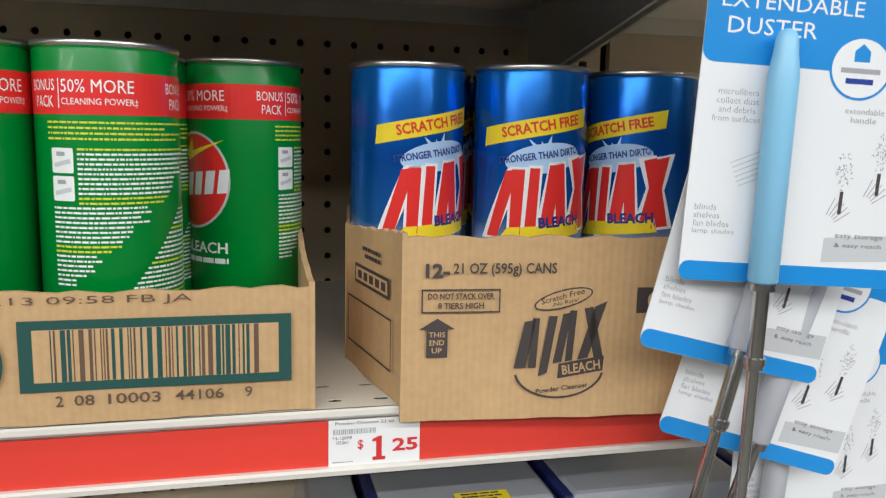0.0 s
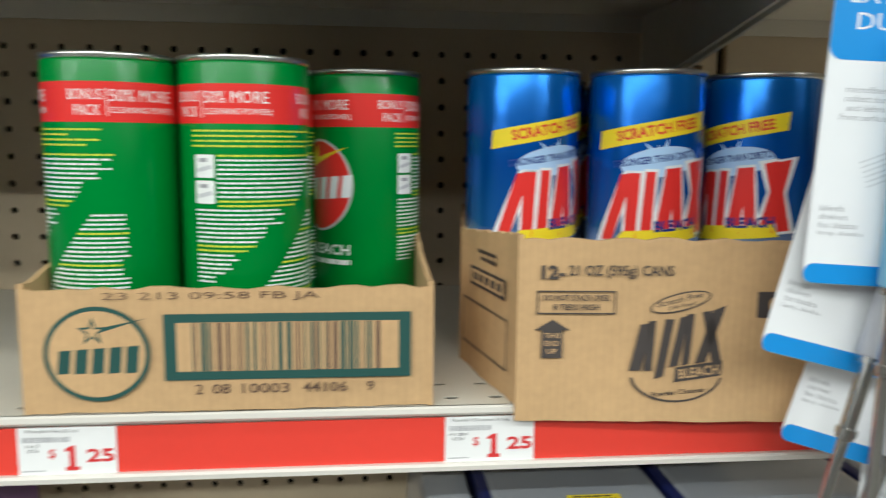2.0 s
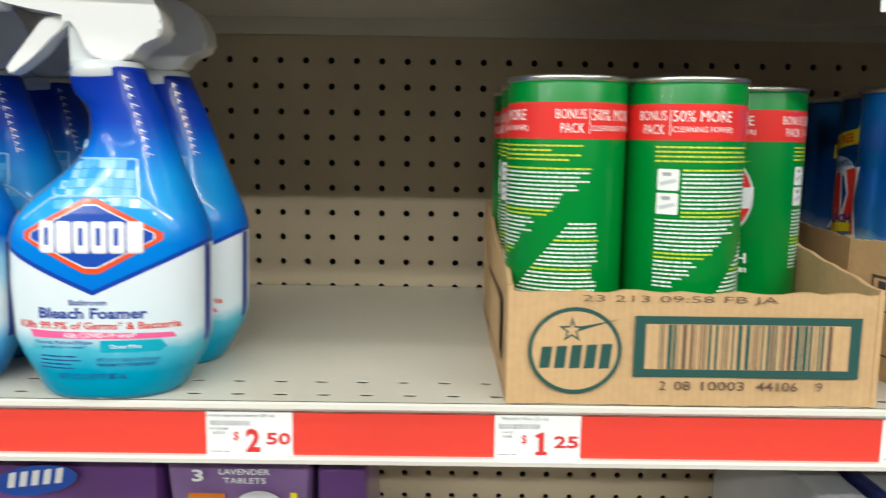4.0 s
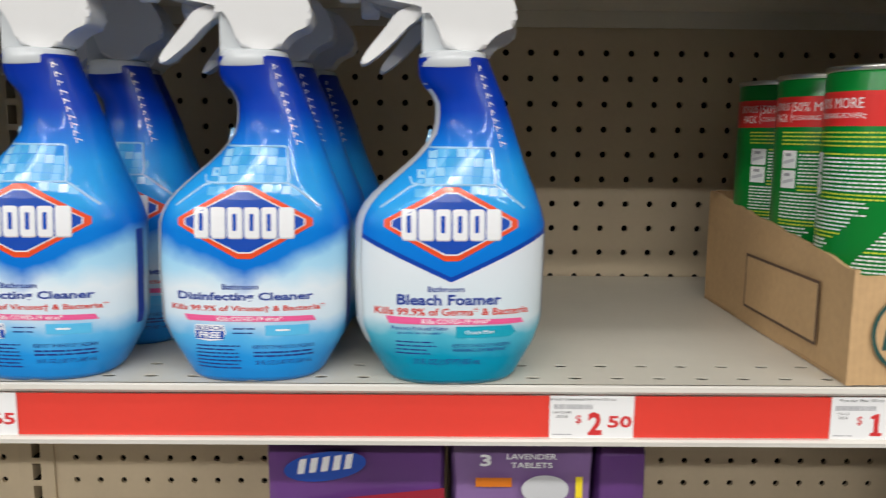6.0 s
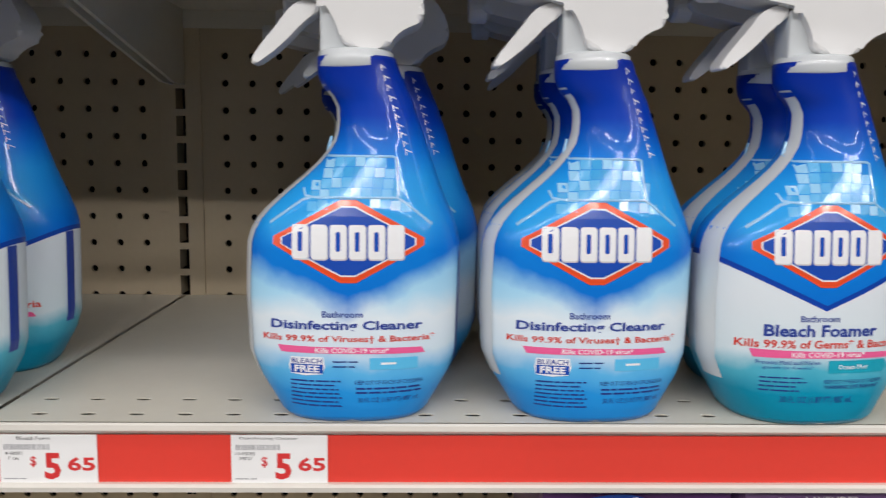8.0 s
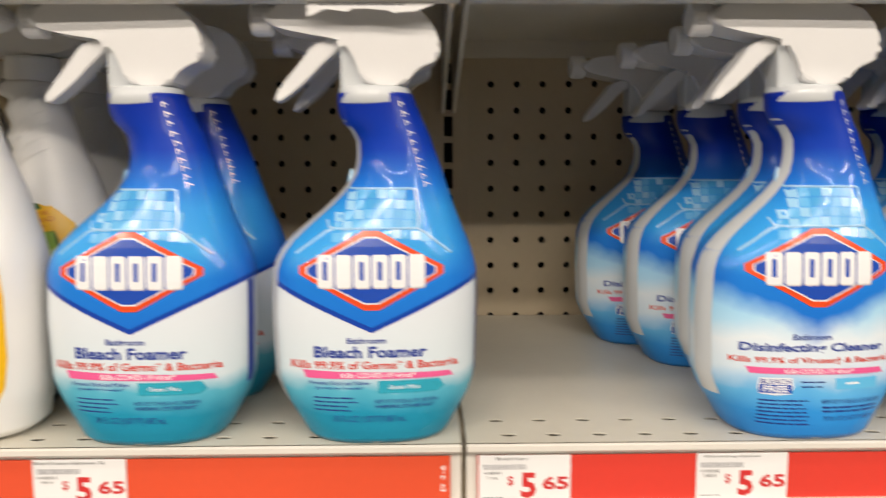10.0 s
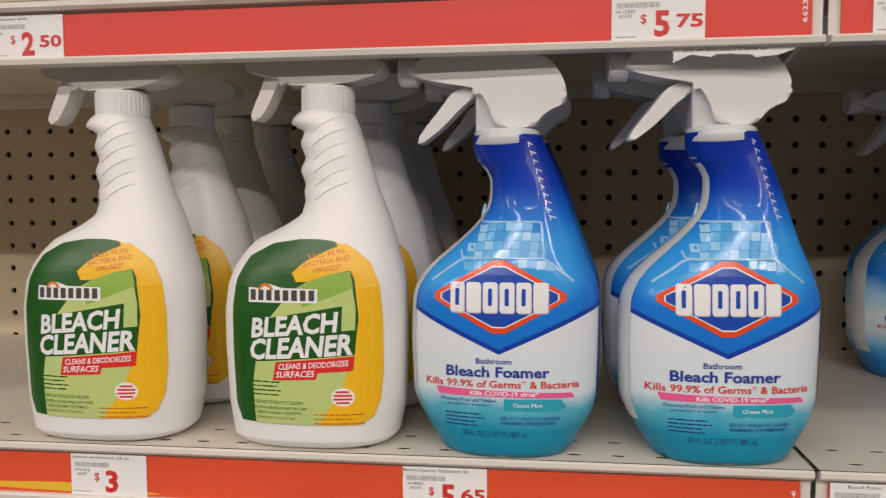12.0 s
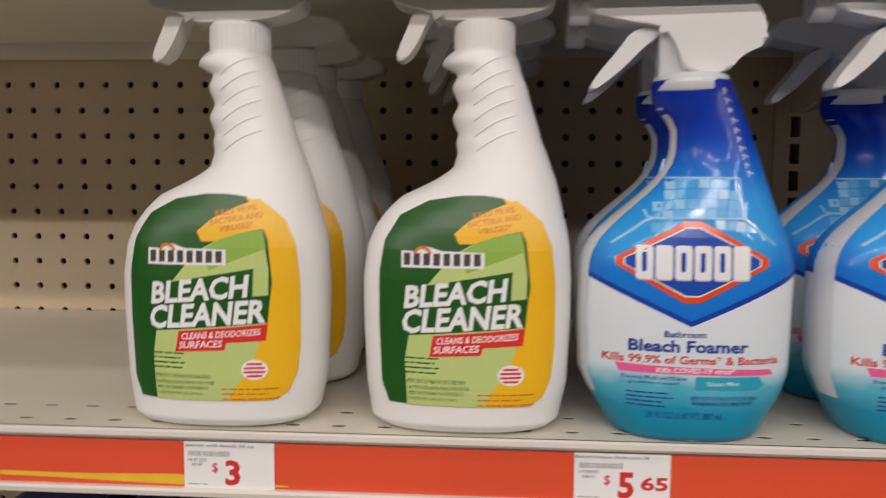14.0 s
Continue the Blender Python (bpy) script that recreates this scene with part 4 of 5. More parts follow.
    p.poly("brand_arc", q([(478, 489), (484, 480), (492, 477), (502, 480), (508, 489), (502, 489), (498, 484), (492, 482), (487, 484), (483, 489)]), M_TEXTORANGE, 0.4)
    p.poly("name_shadow", q([(470, 545), (628, 517), (626, 562), (652, 560), (648, 605), (455, 622), (458, 580), (468, 578)]), M_LBLGREEN, 0.31)
    p.text("product_name", "BLEACH", (543 - 570) * 0.332 + 5, (785 - 552) * 0.3322, 12.4, 54, M_LOGOWHITE, 0.4, bold=0.035, slant=0.2, turn=5)
    p.text("product_name", "CLEANER", (555 - 570) * 0.332 + 5, (785 - 592) * 0.3322, 13.0, 65, M_LOGOWHITE, 0.4, bold=0.035, slant=0.2, turn=4)
    p.poly("claim_plate", q([(510, 620), (648, 607), (645, 634), (585, 638), (582, 650), (504, 654)]), M_CANRED, 0.33)
    p.text("claim", "CLEANS & DEODORIZES", (578 - 570) * 0.332 + 5, (785 - 624) * 0.3322, 3.6, 43, M_LOGOWHITE, 0.4, slant=0.2, turn=4)
    p.text("claim", "SURFACES", (545 - 570) * 0.332 + 5, (785 - 641) * 0.3322, 3.9, 24, M_LOGOWHITE, 0.4, slant=0.2, turn=3)
    p.lines("small_print", -31, -11, 43, 4, 2.6, 0.8, M_LBLGREEN, 3, 0.33)
    p.text("warning", "KEEP OUT OF REACH OF CHILDREN", -14, 30.2, 2.2, 31, M_LBLGREEN, 0.33, bold=0.0)
    p.text("warning", "CAUTION: SEE BACK PANEL FOR OTHER", -13, 26.8, 1.9, 34, M_LBLGREEN, 0.33, bold=0.0)
    p.text("warning", "PRECAUTIONARY STATEMENTS", -14, 23.8, 1.9, 29, M_LBLGREEN, 0.33, bold=0.0)
    p.text("warning", "CONTENTS 24 FL OZ (710mL)", -16, 20.4, 2.1, 26, M_LBLGREEN, 0.33, bold=0.0)
    p.lines("fine_print", 8, 40, 24, 3, 2.8, 0.8, M_TEXTORANGE, 4, 0.33)
    seal = ellipse((632 - 570) * 0.332 + 5, (785 - 682) * 0.3322, 7, 5.6)
    p.poly("seal", seal, M_LOGOWHITE, 0.33)
    for i in range(4):
        z = (785 - 682) * 0.3322 - 4 + i * 2.2
        p.poly("seal_bar", rect(20.0 if i in (1, 2) else 21.5, 31.0 if i in (1, 2) else 29.5, z, z + 1.2), M_TEXTRED, 0.38)
    p.done()
    return b


white = bleach_bottle(pose(-1.1765, BY, DECK_Z + 0.0004, 0, 0, -1))
for x in (-1.1765, -1.3140):
    for k, (dx, y) in enumerate(((0.0, BY), (0.006, 0.114), (0.002, 0.202), (0.007, 0.290))):
        if k or x < -1.2:
            copy_thing(white, pose(x + dx, y, DECK_Z + 0.0004, 0, 0, (-1, 2, -2, 1)[k]))

# ---------------------------------------------------------------- cans and their cartons
CAN_R, CAN_H = 0.036, 0.187


def can_body(parent, mat):
    r, h = CAN_R, CAN_H
    part("body", lathe([(r - 0.001, 0.002), (r, 0.004), (r, h - 0.005), (r - 0.0004, h - 0.0035)], 64), mat, parent, smooth=True)
    part("top_rim", lathe([(r - 0.0005, h - 0.0036), (r + 0.0006, h - 0.0030), (r + 0.0008, h - 0.0012), (r + 0.0002, h), (r - 0.0012, h), (r - 0.0016, h - 0.004), (0.004, h - 0.0045)], 64), M_TIN, parent, "shiny tin rim", True)
    part("bottom_rim", lathe([(r - 0.0012, 0.0), (r + 0.0004, 0.0), (r + 0.0006, 0.0022), (r - 0.0003, 0.0032)], 64), M_TIN, parent, smooth=True)


def wrap(r):
    """Millimetres round the can from the side facing the aisle, and up it."""
    def place(s, h, lift):
        a = s / 1000 / r
        q = r + lift / 1000
        return (q * math.sin(a), -q * math.cos(a), h / 1000)
    return place


def green_can(m):
    c = thing("cleanser_can", m, "green cleanser powder can with a red bonus pack band", "can", "green cleanser cans")
    can_body(c, M_GREEN)
    p = Print(c, wrap(CAN_R), step=(4.0, 60.0))
    p.poly("red_band", rect(-113, 113, 150.5, 171.5), M_CANRED, 0.15)
    for k in range(3):
        o = -18 + 75.4 * (k - 1)
        p.text("band_text", "BONUS", o - 14, 164.8, 5.6, 17.5, M_WHITEINK, 0.25, bold=0.0)
        p.text("band_text", "PACK", o - 13, 156.8, 5.6, 13.5, M_WHITEINK, 0.25, bold=0.0)
        p.poly("band_rule", rect(o - 3.2, o - 2.7, 153.5, 168), M_WHITEINK, 0.25)
        p.text("band_text", "50% MORE", o + 16, 164.4, 6.4, 35, M_WHITEINK, 0.25, bold=0.0)
        p.text("band_text", "CLEANING POWER\u2021", o + 17, 156.4, 4.2, 37, M_WHITEINK, 0.25, bold=0.0)
    rnd = random.Random(11)

    def row(x0, x1, z, mat, seed):
        p.lines("small_print" if mat is M_WHITEINK else "yellow_print", x0, x1, z, 1, 2, 1.05, mat, seed, 0.2, 0.12, word=(0.9, 3.4), space=0.55)
    for o in (0.0,):
        for i in range(4):
            row(o - 29, o + (61, 34, 61, 52)[i], 147.2 - i * 2.7, M_YELLOWINK, 20 + i)
        for j, z in enumerate((121.5, 107.5)):
            p.poly("picture", rounded(o - 27, o - 14.5, z, z + 12.5, 1.0), M_WHITEINK, 0.22)
            p.poly("picture_mark", turned(rect(o - 25.5, o - 16, z + 4, z + 6.2), 14, o - 20, z + 5), M_CARDGREY, 0.28)
            p.poly("picture_mark", rect(o - 24, o - 19, z + 8.5, z + 10.6), M_INKGREY, 0.28)
        z, i = 134.0, 0
        while z > 50:
            beside = z > 106
            x0 = o - 12.5 if beside else o - 27
            x1 = min(o + 61, o + 55 - (125 - z) * 1.15) - (i * 7 % 5) * 1.2
            if x1 - x0 > 8:
                row(x0, x1, z, M_YELLOWINK if i in (0, 10, 11, 20, 21, 29) else M_WHITEINK, 40 + i)
            if z < 104:
                row(o + 46 - (104.5 - z) * 0.82, o + 63, z, M_YELLOWINK if i % 7 == 3 else M_WHITEINK, 80 + i)
            z -= 2.45
            i += 1
    lo = -84.0
    p.poly("logo_ring", ellipse(lo, 113, 27, 30), M_CARDGREY, 0.30)
    p.poly("logo_disc", ellipse(lo, 113, 25.4, 28.4), M_CANRED, 0.36)
    for i in range(5):
        x = lo - 19 + i * 9.3
        p.poly("logo_block", [(x, 102 + i * 0.8), (x + 6.6, 102.6 + i * 0.8), (x + 8.6, 117 + i * 0.8), (x + 2.0, 116.4 + i * 0.8)], M_LOGOWHITE, 0.42)
    p.poly("logo_tail", [(lo - 6, 125), (lo + 24, 138), (lo - 1, 131), (lo - 2, 139), (lo - 8, 132), (lo - 16, 133)], M_YELLOW, 0.42)
    p.text("product_text", "BLEACH", lo + 6, 71.5, 7.0, 37, M_WHITEINK, 0.25, bold=0.02)
    p.lines("small_print", lo - 10, lo + 25, 65, 1, 2, 3.2, M_WHITEINK, 5, 0.25, 0.0)
    p.done()
    return c


def blue_can(m):
    c = thing("cleanser_can", m, "metallic blue scratch free cleanser can with red logo", "can", "blue cleanser cans")
    can_body(c, M_FOIL)
    p = Print(c, wrap(CAN_R), step=(4.0, 40.0))
    for side in (0.0, 113.0):
        o = side
        for i in range(14):
            a = 360 * i / 14
            p.poly("burst_ray", [(o + 4 + 3 * math.cos(radians(a + 90)), 132 + 3 * math.sin(radians(a + 90))), (o + 4 + (17 if i % 2 else 12) * math.cos(radians(a)), 132 + (17 if i % 2 else 12) * math.sin(radians(a)) * 0.8), (o + 4 - 3 * math.cos(radians(a + 90)), 132 - 3 * math.sin(radians(a + 90)))], M_LIGHTBLUE, 0.12)
        p.poly("burst", ellipse(o + 4, 131, 25, 9, turn=8), M_LIGHTBLUE, 0.16)
        p.poly("yellow_banner", [(o - 37, 137.5), (o + 36, 151), (o + 37, 162.5), (o - 36, 149)], M_YELLOW, 0.24)
        p.text("banner_text", "SCRATCH FREE", o + 2, 150.6, 6.6, 52, M_TEXTRED, 0.32, bold=0.03, turn=10)
        p.text("slogan", "STRONGER THAN DIRT\u00ae", o + 1, 132.8, 4.8, 53, M_NAVY, 0.3, bold=0.03, turn=8)
        blocks = [[(-33, 82), (-25, 82), (-12, 124), (-20, 123)], [(-17, 84), (-10, 84), (-8, 124), (-16, 124)], [(-8, 80), (-1, 80), (1, 125), (-5, 125)],
                  [(1, 84), (9, 84), (15, 127), (7, 127)], [(13, 84), (20, 85), (17, 128), (10, 127)], [(21, 86), (30, 86), (40, 133), (31, 131)], [(33, 87), (41, 88), (31, 132), (23, 130)]]
        for b in blocks:
            cx, cz = sum(q[0] for q in b) / 4, sum(q[1] for q in b) / 4
            p.poly("logo_outline", [(o + cx + (x - cx) * 1.42, cz + (z - cz) * 1.075) for x, z in b], M_LOGOWHITE, 0.34)
            p.poly("logo_block", [(o + x, z) for x, z in b], M_CANRED, 0.42)
        p.poly("yellow_swoosh", [(o - 26, 78), (o + 34, 84), (o + 30, 92), (o - 18, 88)], M_YELLOW, 0.46)
        p.text("product_text", "BLEACH", o + 16, 92.5, 7.0, 30, M_NAVY, 0.5, bold=0.04, turn=4)
    p.done()
    return c


def folded_wall(points, heights, inner, thick, drop=0.0):
    """An upright board wall along a line of floor points, with its own height at each, thick and slightly wavy on top."""
    bm = bmesh.new()
    (ax, ay), (bx, by) = points
    n = 26
    nx, ny = inner
    rnd = random.Random(int(ax * 1000) + int(by * 777))
    rows = []
    for i in range(n + 1):
        t = i / n
        x, y = ax + (bx - ax) * t, ay + (by - ay) * t
        h = heights[0] + (heights[1] - heights[0]) * t + (rnd.random() - 0.5) * 0.0022
        w = 0.0008 * math.sin(t * 9.0)
        base = (rnd.random() - 0.3) * 0.0008
        rows.append([bm.verts.new(q) for q in ((x + nx * w, y + ny * w, base - drop if drop or base > 0 else 0), (x + nx * w, y + ny * w, h), (x + nx * (w + thick), y + ny * (w + thick), h), (x + nx * (w + thick), y + ny * (w + thick), -drop))])
    for a, b in zip(rows, rows[1:]):
        for j in range(4):
            k = (j + 1) % 4
            bm.faces.new((a[j], a[k], b[k], b[j]))
    bm.faces.new(rows[0])
    bm.faces.new(rows[-1][::-1])
    return bm


def carton(m, label, corners, heights, bulge=None, drop=0.0):
    """An open-topped carton: floor and four board walls. Corners run front left, front right, back right, back left."""
    c = thing("carton", m, label, "cardboard box", "display cartons on the shelf")
    fl, fr, br, bl = corners
    bm = bmesh.new()
    rest = [(x, max(y, -0.0030)) for x, y in corners]
    lo = [bm.verts.new((x, y, 0.0)) for x, y in rest]
    hi = [bm.verts.new((x, y, 0.002)) for x, y in rest]
    bm.faces.new(lo[::-1])
    bm.faces.new(hi)
    for i in range(4):
        bm.faces.new((lo[i], lo[(i + 1) % 4], hi[(i + 1) % 4], hi[i]))
    part("floor_panel", bm, M_BOARDDARKER, c)
    part("front_panel", folded_wall((fl, fr), (heights[0], heights[0]), (0, 1), 0.0032, drop), M_BOARD, c)
    if bulge:
        part("left_panel", folded_wall((fl, bulge), (heights[0] + 0.002, heights[1]), (1, 0), 0.0030), M_BOARD, c)
        part("left_panel", folded_wall((bulge, bl), (heights[1], heights[1]), (1, 0), 0.0030), M_BOARD, c)
    else:
        part("left_panel", folded_wall((fl, bl), (heights[0] + 0.002, heights[1]), (1, 0), 0.0032), M_BOARD, c)
    part("right_panel", folded_wall((fr, br), (heights[0] + 0.002, heights[1]), (-1, 0), 0.0032), M_BOARD, c)
    part("back_panel_board", folded_wall((bl, br), (heights[1], heights[1]), (0, -1), 0.0032), M_BOARD, c)
    return c


EAST = 0.0075   # the cartons and their cans stand this far along the shelf

# the low carton of green cans
G = carton(pose(EAST, 0, DECK_Z + 0.0004), "torn low cardboard tray with dark green barcode, holding green cans", [(-0.2130, -0.0080), (0.0030, -0.0080), (0.0025, 0.246), (-0.2125, 0.246)], (0.067, 0.098))
p = Print(G, lambda u, v, lift: (u / 1000 - 0.2125, -0.0083 - lift / 1000, v / 1000), step=None)
p.poly("barcode_frame", rect(72.5, 203.0, 17.5, 53.5), M_INKGREEN, 1.2)
p.poly("barcode_field", rect(79.0, 196.5, 22.2, 48.8), M_BOARD, 1.3)
rnd = random.Random(3)
x = 87.0
while x < 184:
    w = rnd.choice((0.6, 0.6, 1.0, 1.6, 2.4))
    p.poly("barcode_bar", rect(x, x + w, 22.3, 48.6), M_INKGREEN if rnd.random() < 0.6 else M_INKBROWN, 1.4)
    x += w + rnd.choice((0.7, 0.9, 1.5, 2.2))
for body, cx, w in (("2", 90, 3.6), ("08", 101.5, 9.5), ("10003", 125, 25), ("44106", 156.5, 24), ("9", 181, 3.8)):
    p.text("barcode_number", body, cx, 12.4, 5.6, w, M_INKBROWN, 1.2, bold=0.01)
p.text("stamp", "23 213 09:58 FB JA", 98, 62.8, 5.0, 112, M_INKBROWN, 1.2, bold=-0.008)
ring = ellipse(38.5, 32.5, 27, 25.6, 48)
p.poly("logo_ring", ring, M_INKGREEN, 1.2)
p.poly("logo_field", ellipse(38.5, 32.5, 24.6, 23.2, 48), M_BOARD, 1.3)
for i in range(5):
    q = 18 + i * 8.6
    p.poly("logo_block", [(q, 22), (q + 6.2, 22.4), (q + 7.6, 35 + i * 0.5), (q + 1.4, 34.6 + i * 0.5)], M_INKGREEN, 1.45)
star = [(38.5 - 2 + (8 if k % 2 == 0 else 3.2) * math.cos(radians(90 + 36 * k)), 44.5 + (8 if k % 2 == 0 else 3.2) * math.sin(radians(90 + 36 * k))) for k in range(10)]
p.poly("logo_star", star, M_INKGREEN, 1.4)
p.poly("logo_star_core", [(36.5 + (x - 36.5) * 0.62, 44.5 + (z - 44.5) * 0.62) for x, z in star], M_BOARD, 1.45)
p.poly("logo_tail", [(40, 44), (64, 51.5), (40, 46.5)], M_INKGREEN, 1.45)
p.done()
pl = Print(G, lambda u, v, lift: (-0.2133 - lift / 1000, u / 1000, v / 1000), step=None)
pl.poly("side_frame", rect(30, 150, 14, 56), M_INKBROWN, 1.2)
pl.poly("side_field", rect(32, 148, 16, 54), M_BOARD, 1.3)
pl.done()

CZ = DECK_Z + 0.0030
can = green_can(pose(EAST - 0.1755, 0.0405, CZ, 0, 0, -74))
for x, y, turn in ((-0.1025, 0.0415, 4), (-0.0325, 0.1165, 77), (-0.1740, 0.1165, -35), (-0.1745, 0.1895, -20), (-0.1015, 0.1180, 20), (-0.1010, 0.1910, 100), (-0.0295, 0.1920, 70)):
    copy_thing(can, pose(EAST + x, y, CZ, 0, 0, turn))

# the taller carton of blue cans
A = carton(pose(EAST, 0.003, DECK_Z + 0.0004), "open cardboard carton with dark print, holding blue cans", [(0.0480, -0.0170), (0.2730, -0.0355), (0.2775, 0.278), (0.0555, 0.281)], (0.0935, 0.0880), (0.0295, 0.083), 0.0085)
ang = math.atan2(-0.0355 + 0.0170, 0.2730 - 0.0480)


def on_front(u, v, lift):
    x, y = 0.0480 + u / 1000 * math.cos(ang), -0.0170 + u / 1000 * math.sin(ang)
    return (x + math.sin(ang) * (lift + 0.9) / 1000, y - math.cos(ang) * (lift + 0.9) / 1000, v / 1000)


p = Print(A, on_front, step=None)
p.text("print_line", "12-", 19.0, 75.5, 7.8, 13, M_INKCHAR, 0.3, bold=0.04)
p.text("print_line", "21 OZ (595g) CANS", 56, 75.8, 7.6, 57, M_INKCHAR, 0.3, bold=0.015)


def frame_of(name, x0, x1, z0, z1, t, mat):
    for r in (rect(x0, x1, z0, z0 + t), rect(x0, x1, z1 - t, z1), rect(x0, x0 + t, z0 + t, z1 - t), rect(x1 - t, x1, z0 + t, z1 - t)):
        p.poly(name, r, mat, 0.3)


frame_of("notice_frame", 10.5, 53.5, 52.5, 65.5, 0.8, M_INKCHAR)
p.text("notice", "DO NOT STACK OVER", 32, 61.6, 3.4, 36, M_INKCHAR, 0.3, bold=0.02)
p.text("notice", "8 TIERS HIGH", 32, 56.4, 3.4, 25, M_INKCHAR, 0.3, bold=0.02)
p.poly("arrow", [(13.5, 28), (25, 28), (25, 43.5), (29, 43.5), (19.3, 49.5), (9.5, 43.5), (13.5, 43.5)], M_INKCHAR, 0.3)
for i, t in enumerate(("THIS", "END", "UP")):
    p.text("arrow_text", t, 19.2, 40.6 - i * 4.4, 2.9, (9.0, 8.0, 5.5)[i], M_BOARD, 0.4, bold=0.01)
p.poly("logo_crown", ellipse(89, 59.5, 17, 5.2, 30, 14), M_INKCHAR, 0.25)
p.poly("logo_crown_field", ellipse(89, 59.5, 16, 4.3, 30, 14), M_BOARD, 0.3)
p.text("logo_small_text", "Scratch Free", 88.5, 61.0, 3.2, 25, M_INKCHAR, 0.36, slant=0.2, turn=14)
p.text("logo_small_text", "\u00a1No Raya!", 90, 57.4, 2.6, 15, M_INKCHAR, 0.36, slant=0.2, turn=12)
blocks = [[(62, 21), (68.5, 21), (74, 48), (67.5, 47)], [(70, 21), (74.5, 21), (76, 49), (72, 49)], [(76, 16), (81, 18), (86, 50), (81, 50)], [(84, 23), (89, 24), (94, 52), (89, 51)], [(91, 24), (95, 25), (97, 53), (93, 53)], [(98, 25), (104, 26), (114, 58), (107, 55)], [(108, 24), (113, 26), (106, 55), (101, 54)]]
for b in blocks:
    p.poly("logo_block", b, M_INKCHAR, 0.36)
p.poly("logo_plate", [(87, 14.5), (113, 18.5), (113.5, 27), (87.5, 23)], M_INKCHAR, 0.42)
p.text("logo_plate_text", "BLEACH", 100.5, 20.7, 5.6, 22, M_BOARD, 0.5, bold=0.02, turn=8)
arc = [(63 + 25 + 26 * math.cos(radians(a)), 20 + 17 * math.sin(radians(a))) for a in range(190, 356, 8)]
p.poly("logo_arc", arc + [(88 + 24.6 * math.cos(radians(a)), 20 + 15.8 * math.sin(radians(a))) for a in range(350, 184, -8)], M_INKCHAR, 0.3)
p.text("logo_small_text", "Powder Cleanser", 90, 9.0, 2.8, 30, M_INKCHAR, 0.36, turn=6)
p.poly("dark_mark", rect(131, 160, 51, 65.5), M_INKCHAR, 0.3)
p.poly("dark_mark_hole", ellipse(141, 58.2, 3.6, 4.6), M_BOARD, 0.38)
p.done()


def on_left(u, v, lift):
    t = u / 98.0
    return (0.0480 + (0.0295 - 0.0480) * t - (0.9 + lift) / 1000, -0.0170 + 0.1000 * t, v / 1000)


p = Print(A, on_left, step=None)
p.poly("side_mark", rect(16, 74, 56, 68), M_INKCHAR, 0.3)
p.poly("side_mark_field", rect(18, 72, 58, 66), M_BOARD, 0.36)
for i in range(5):
    p.poly("side_mark_block", rect(21 + i * 10, 28 + i * 10, 59.5, 64.5), M_INKCHAR, 0.42)
frame_of("side_frame", 12, 88, 16, 46, 1.2, M_INKCHAR)
p.lines("side_print", 30, 64, 80, 2, 4.2, 2.4, M_INKCHAR, 4, 0.3)
p.done()
bc = blue_can(pose(EAST + 0.1475, 0.073, CZ, 0, 0, -10))
for x, y, turn in ((0.0690, 0.0860, 16), (0.2300, 0.0820, -58), (0.0935, 0.1620, 64), (0.1675, 0.1495, 35), (0.2405, 0.1600, 10), (0.0955, 0.2360, 20), (0.1705, 0.2270, 120), (0.2375, 0.2360, 70)):
    copy_thing(bc, pose(EAST + x, y, CZ, 0, 0, turn))

